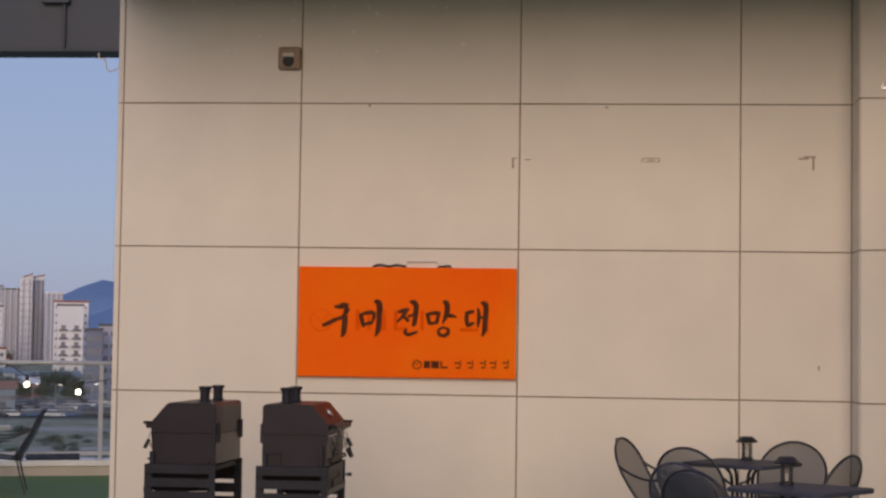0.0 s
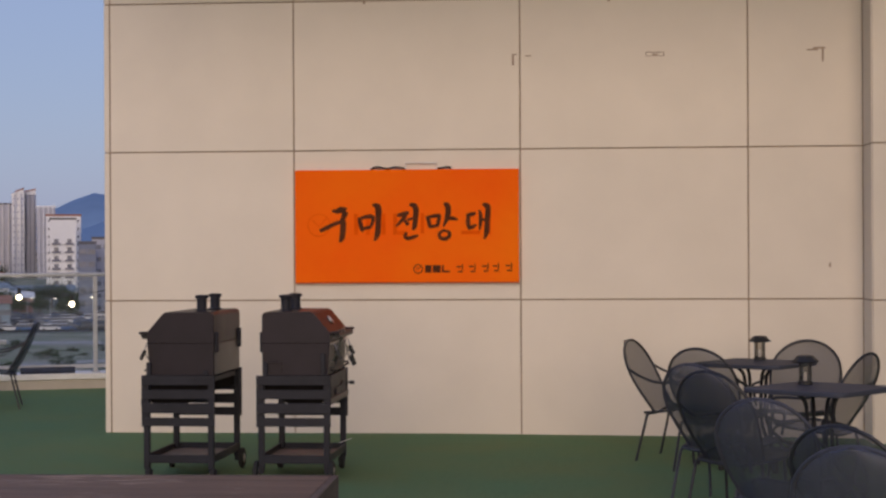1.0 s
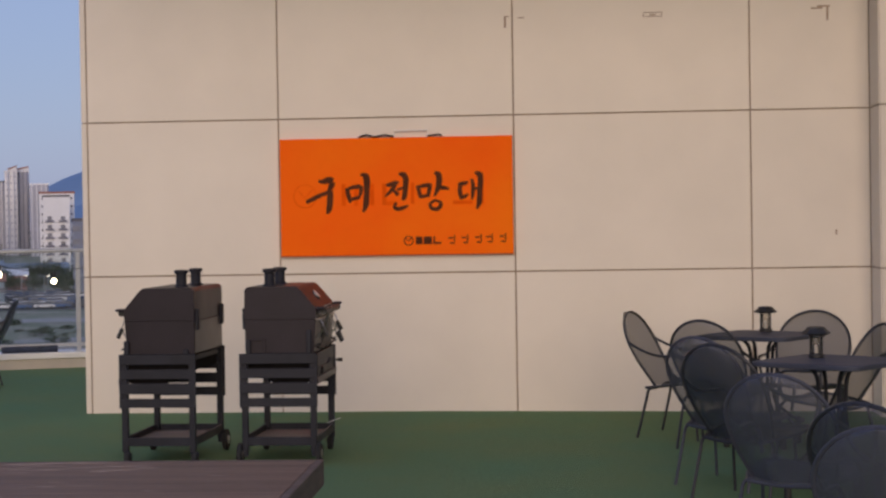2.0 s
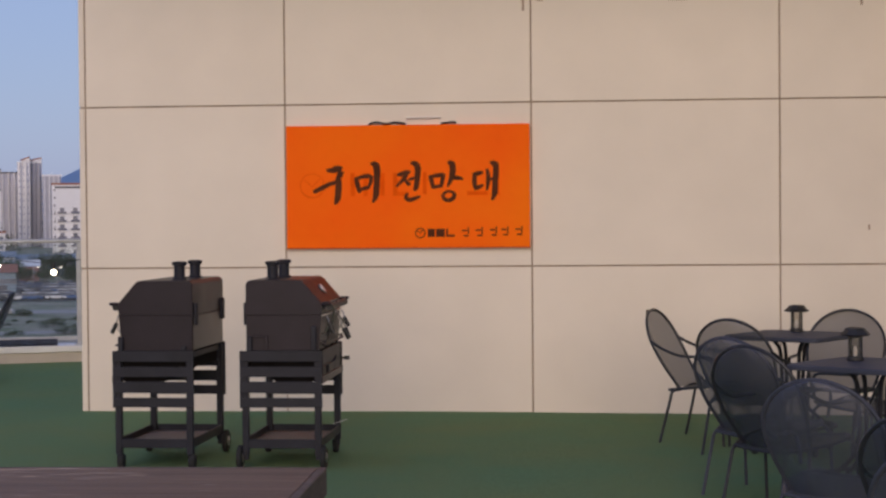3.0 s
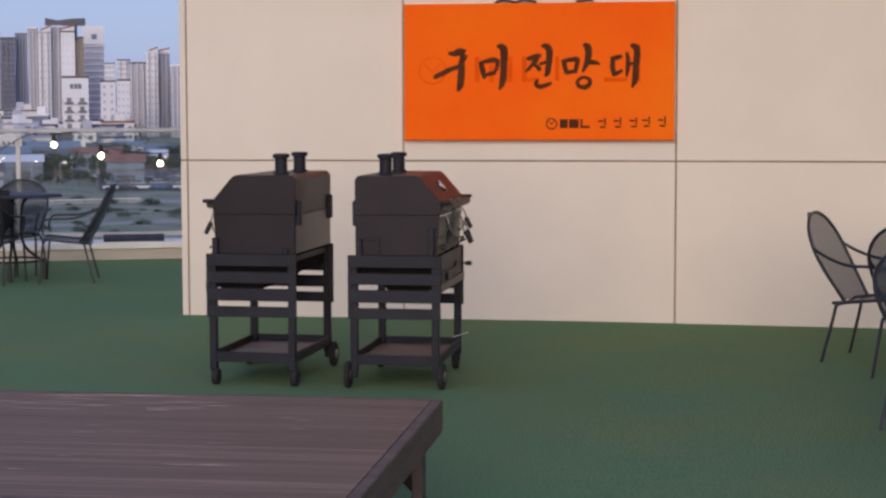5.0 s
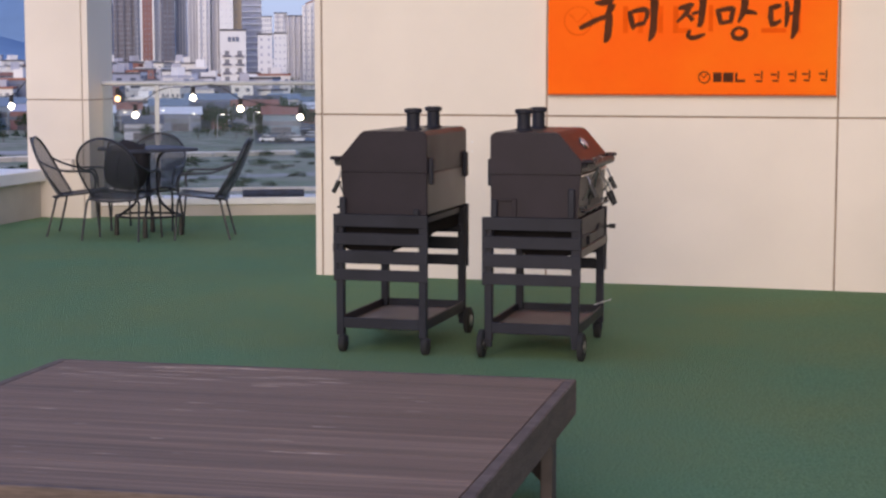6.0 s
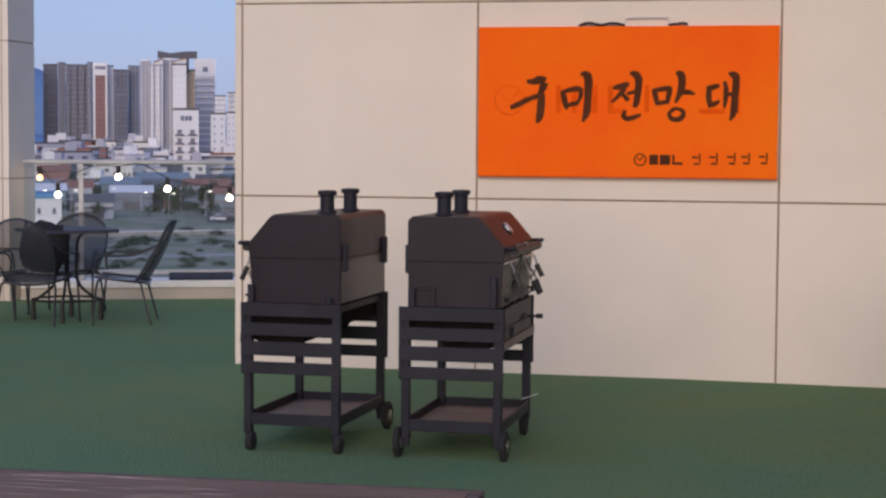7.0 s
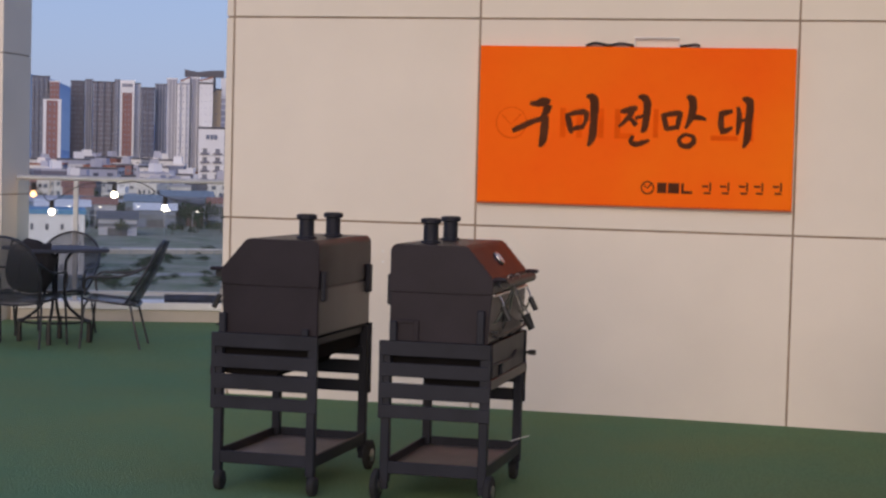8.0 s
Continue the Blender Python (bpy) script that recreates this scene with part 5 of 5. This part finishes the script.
for r_ in range(5):
    dist = 392 + r_ * 19
    for k in range(22):
        if rng.random() < 0.12:
            continue
        az = 0.262 + k * 0.0043 + rng.uniform(-0.0004, 0.0004)
        m = pose(*spot(az, dist + rng.uniform(-1, 1)), terrain(dist) + 0.06, 0, 0, math.degrees(az) + rng.uniform(-4, 4) + (20 if r_ % 2 else 0))
        if count < 4:
            CARS[count].matrix_basis = m
        else:
            copy_thing(rng.choice(CARS), m)
        count += 1
for k in range(26):
    az, dist = 0.345 + k * 0.0042 + rng.uniform(-0.001, 0.001), rng.choice((462, 478, 492))
    copy_thing(rng.choice(CARS), pose(*spot(az, dist), terrain(dist), 0, 0, math.degrees(az) + rng.uniform(-30, 30)))

for k in range(12):
    az = 0.345 + k * 0.0155
    w = thing("boundary_wall", "pale concrete boundary wall beside a road", "wall", pose(*spot(az, 338 - k * 1.5), GROUND - 0.1, 0, 0, math.degrees(az) + 9), "boundary walls")
    part("base", box((-2.55, -0.16, 0), (2.55, 0.16, 0.9), 0.02), PALE_ROAD, w)
    part("coping", box((-2.6, -0.22, 0.905), (2.6, 0.22, 1.05), 0.02), P_WHITE, w)


# ---- trees ----
def tree(seed, tall):
    rng = random.Random(seed)
    t = thing("tree", "dark green leafy tree on the plain", "tree", pose(0, 0, 0), "trees on the plain")
    bm = bmesh.new()
    add_tube(bm, [(0, 0, -0.3), (0.1, 0.05, tall * 0.25), (0.15, -0.1, tall * 0.5), (0.1, 0.0, tall * 0.8)], 0.22, 7, taper=[1, 0.8, 0.5, 0.2])
    tips = []
    for k in range(7):
        a = k * 2.4 + rng.uniform(-0.4, 0.4)
        z = tall * rng.uniform(0.3, 0.62)
        r = tall * rng.uniform(0.18, 0.34)
        tip = Vector((r * math.cos(a), r * math.sin(a), z + tall * rng.uniform(0.1, 0.25)))
        add_tube(bm, [(0.1, 0, z), tuple(Vector((0.1, 0, z)).lerp(tip, 0.5) + Vector((0, 0, 0.2))), tuple(tip)], 0.09, 5, taper=[1, 0.7, 0.3])
        tips.append(tip)
    tips += [Vector((0, 0, tall * 0.85)), Vector((0.3, 0.2, tall * 0.7))]
    part("trunk", bm, BARK, t)
    bm = bmesh.new()
    for k in range(620):
        c = rng.choice(tips)
        p = c + Vector((rng.gauss(0, 1), rng.gauss(0, 1), rng.gauss(0, 0.8))) * tall * 0.095
        s = tall * rng.uniform(0.02, 0.045)
        a, b = Vector((rng.gauss(0, 1), rng.gauss(0, 1), rng.gauss(0, 1))).normalized(), Vector((rng.gauss(0, 1), rng.gauss(0, 1), rng.gauss(0, 1))).normalized()
        q = [bm.verts.new(p + a * s), bm.verts.new(p + b * s), bm.verts.new(p - a * s), bm.verts.new(p - b * s * 0.8)]
        bm.faces.new(q)
    part("crown", bm, FOLIAGE, t)
    return t


TREES = [tree(21, 7.0), tree(22, 5.5), tree(23, 9.0)]
rng = random.Random(8)
places = []
for k in range(56):
    places.append((rng.uniform(0.34, 0.53), rng.uniform(425, 530)))
for k in range(40):
    places.append((rng.uniform(0.255, 0.36), rng.uniform(455, 545)))
for k in range(36):
    places.append((0.342 + k * 0.0048 + rng.uniform(-0.002, 0.002), rng.uniform(402, 432)))
for k in range(100):
    places.append((rng.uniform(0.25, 0.50), rng.uniform(235, 345)))
for k in range(30):
    places.append((rng.uniform(0.25, 0.53), rng.uniform(515, 560)))
places = [q for q in places if not (bearing(262) < q[0] < bearing(189) and 395 < q[1] < 480)]     # none before the blue warehouse
for k, (az, dist) in enumerate(places):
    m = pose(*spot(az, dist), terrain(dist) - 0.05, 0, 0, rng.uniform(0, 360))
    if dist < 525:
        m = m @ Matrix.Scale(rng.uniform(0.12, 0.42) if dist < 400 else rng.uniform(0.32, 0.6) if dist < 433 else rng.uniform(0.6, 1.05), 4)
        if dist < 400:                  # low bushes in the fields
            m = m @ Matrix.Translation((0, 0, -1.7)) @ Matrix.Diagonal((1.7, 1.7, 0.75, 1))
    if k < 3:
        TREES[k].matrix_basis = m
    else:
        copy_thing(rng.choice(TREES), m)


def woods(seed, count):
    """Far trees among the houses and under the towers: ragged clumps of leaves on thin trunks."""
    rng = random.Random(seed)
    verts, faces = [], []
    for k in range(count):
        dist = rng.uniform(895, 965) if k % 3 == 0 else rng.uniform(560, 895)
        x, y = spot(rng.uniform(0.25 if k % 7 == 0 else 0.335, 0.53), dist)
        z, tall = terrain(dist), rng.uniform(4.0, 8.5)
        for i in range(3):
            a = math.tau * i / 3
            verts += [(x + 0.2 * math.cos(a), y + 0.2 * math.sin(a), z - 0.3), (x + 0.1 * math.cos(a), y + 0.1 * math.sin(a), z + tall * 0.6)]
        n = len(verts) - 6
        faces += [(n, n + 2, n + 3, n + 1), (n + 2, n + 4, n + 5, n + 3), (n + 4, n, n + 1, n + 5)]
        lobes = [Vector((x + rng.gauss(0, 0.17) * tall, y + rng.gauss(0, 0.17) * tall, z + tall * rng.uniform(0.4, 0.85))) for i in range(5)]
        for i in range(110):
            p = rng.choice(lobes) + Vector((rng.gauss(0, 1), rng.gauss(0, 1), rng.gauss(0, 0.8))) * tall * 0.10
            u, v = (Vector((rng.gauss(0, 1), rng.gauss(0, 1), rng.gauss(0, 1))).normalized() * tall * rng.uniform(0.03, 0.06) for q in range(2))
            n = len(verts)
            verts += [tuple(p + u), tuple(p + v), tuple(p - u), tuple(p - v * 0.8)]
            faces.append((n, n + 1, n + 2, n + 3))
    data = bpy.data.meshes.new("far_woods")
    data.from_pydata(verts, [], faces)
    data.materials.append(FOLIAGE)
    tagged(new("far_woods", data), "dark green trees scattered between far houses", "trees", kind="stuff")


woods(9, 260)

# ---- wall panels, pier panels ----
for z0, z1 in zip(JZ, JZ[1:]):
    for x0, x1 in panel_cells:
        part("panel", box((x0 + GAP, 0.0, (z0 + GAP if z0 else -0.05)), (x1 - GAP, 0.011, z1 - GAP), 0.002), PANEL, wall_north)
    part("panel", box((6.263, -0.416, z0 + GAP if z0 else -0.05), (6.274, -0.002, z1 - GAP), 0.002), PANEL, wall_pier)
    for x0, x1 in ((6.27, 7.6), (7.6, 8.9)):
        part("panel", box((x0 + GAP, -0.42, z0 + GAP if z0 else -0.05), (x1 - GAP, -0.409, z1 - GAP), 0.002), PANEL, wall_pier)
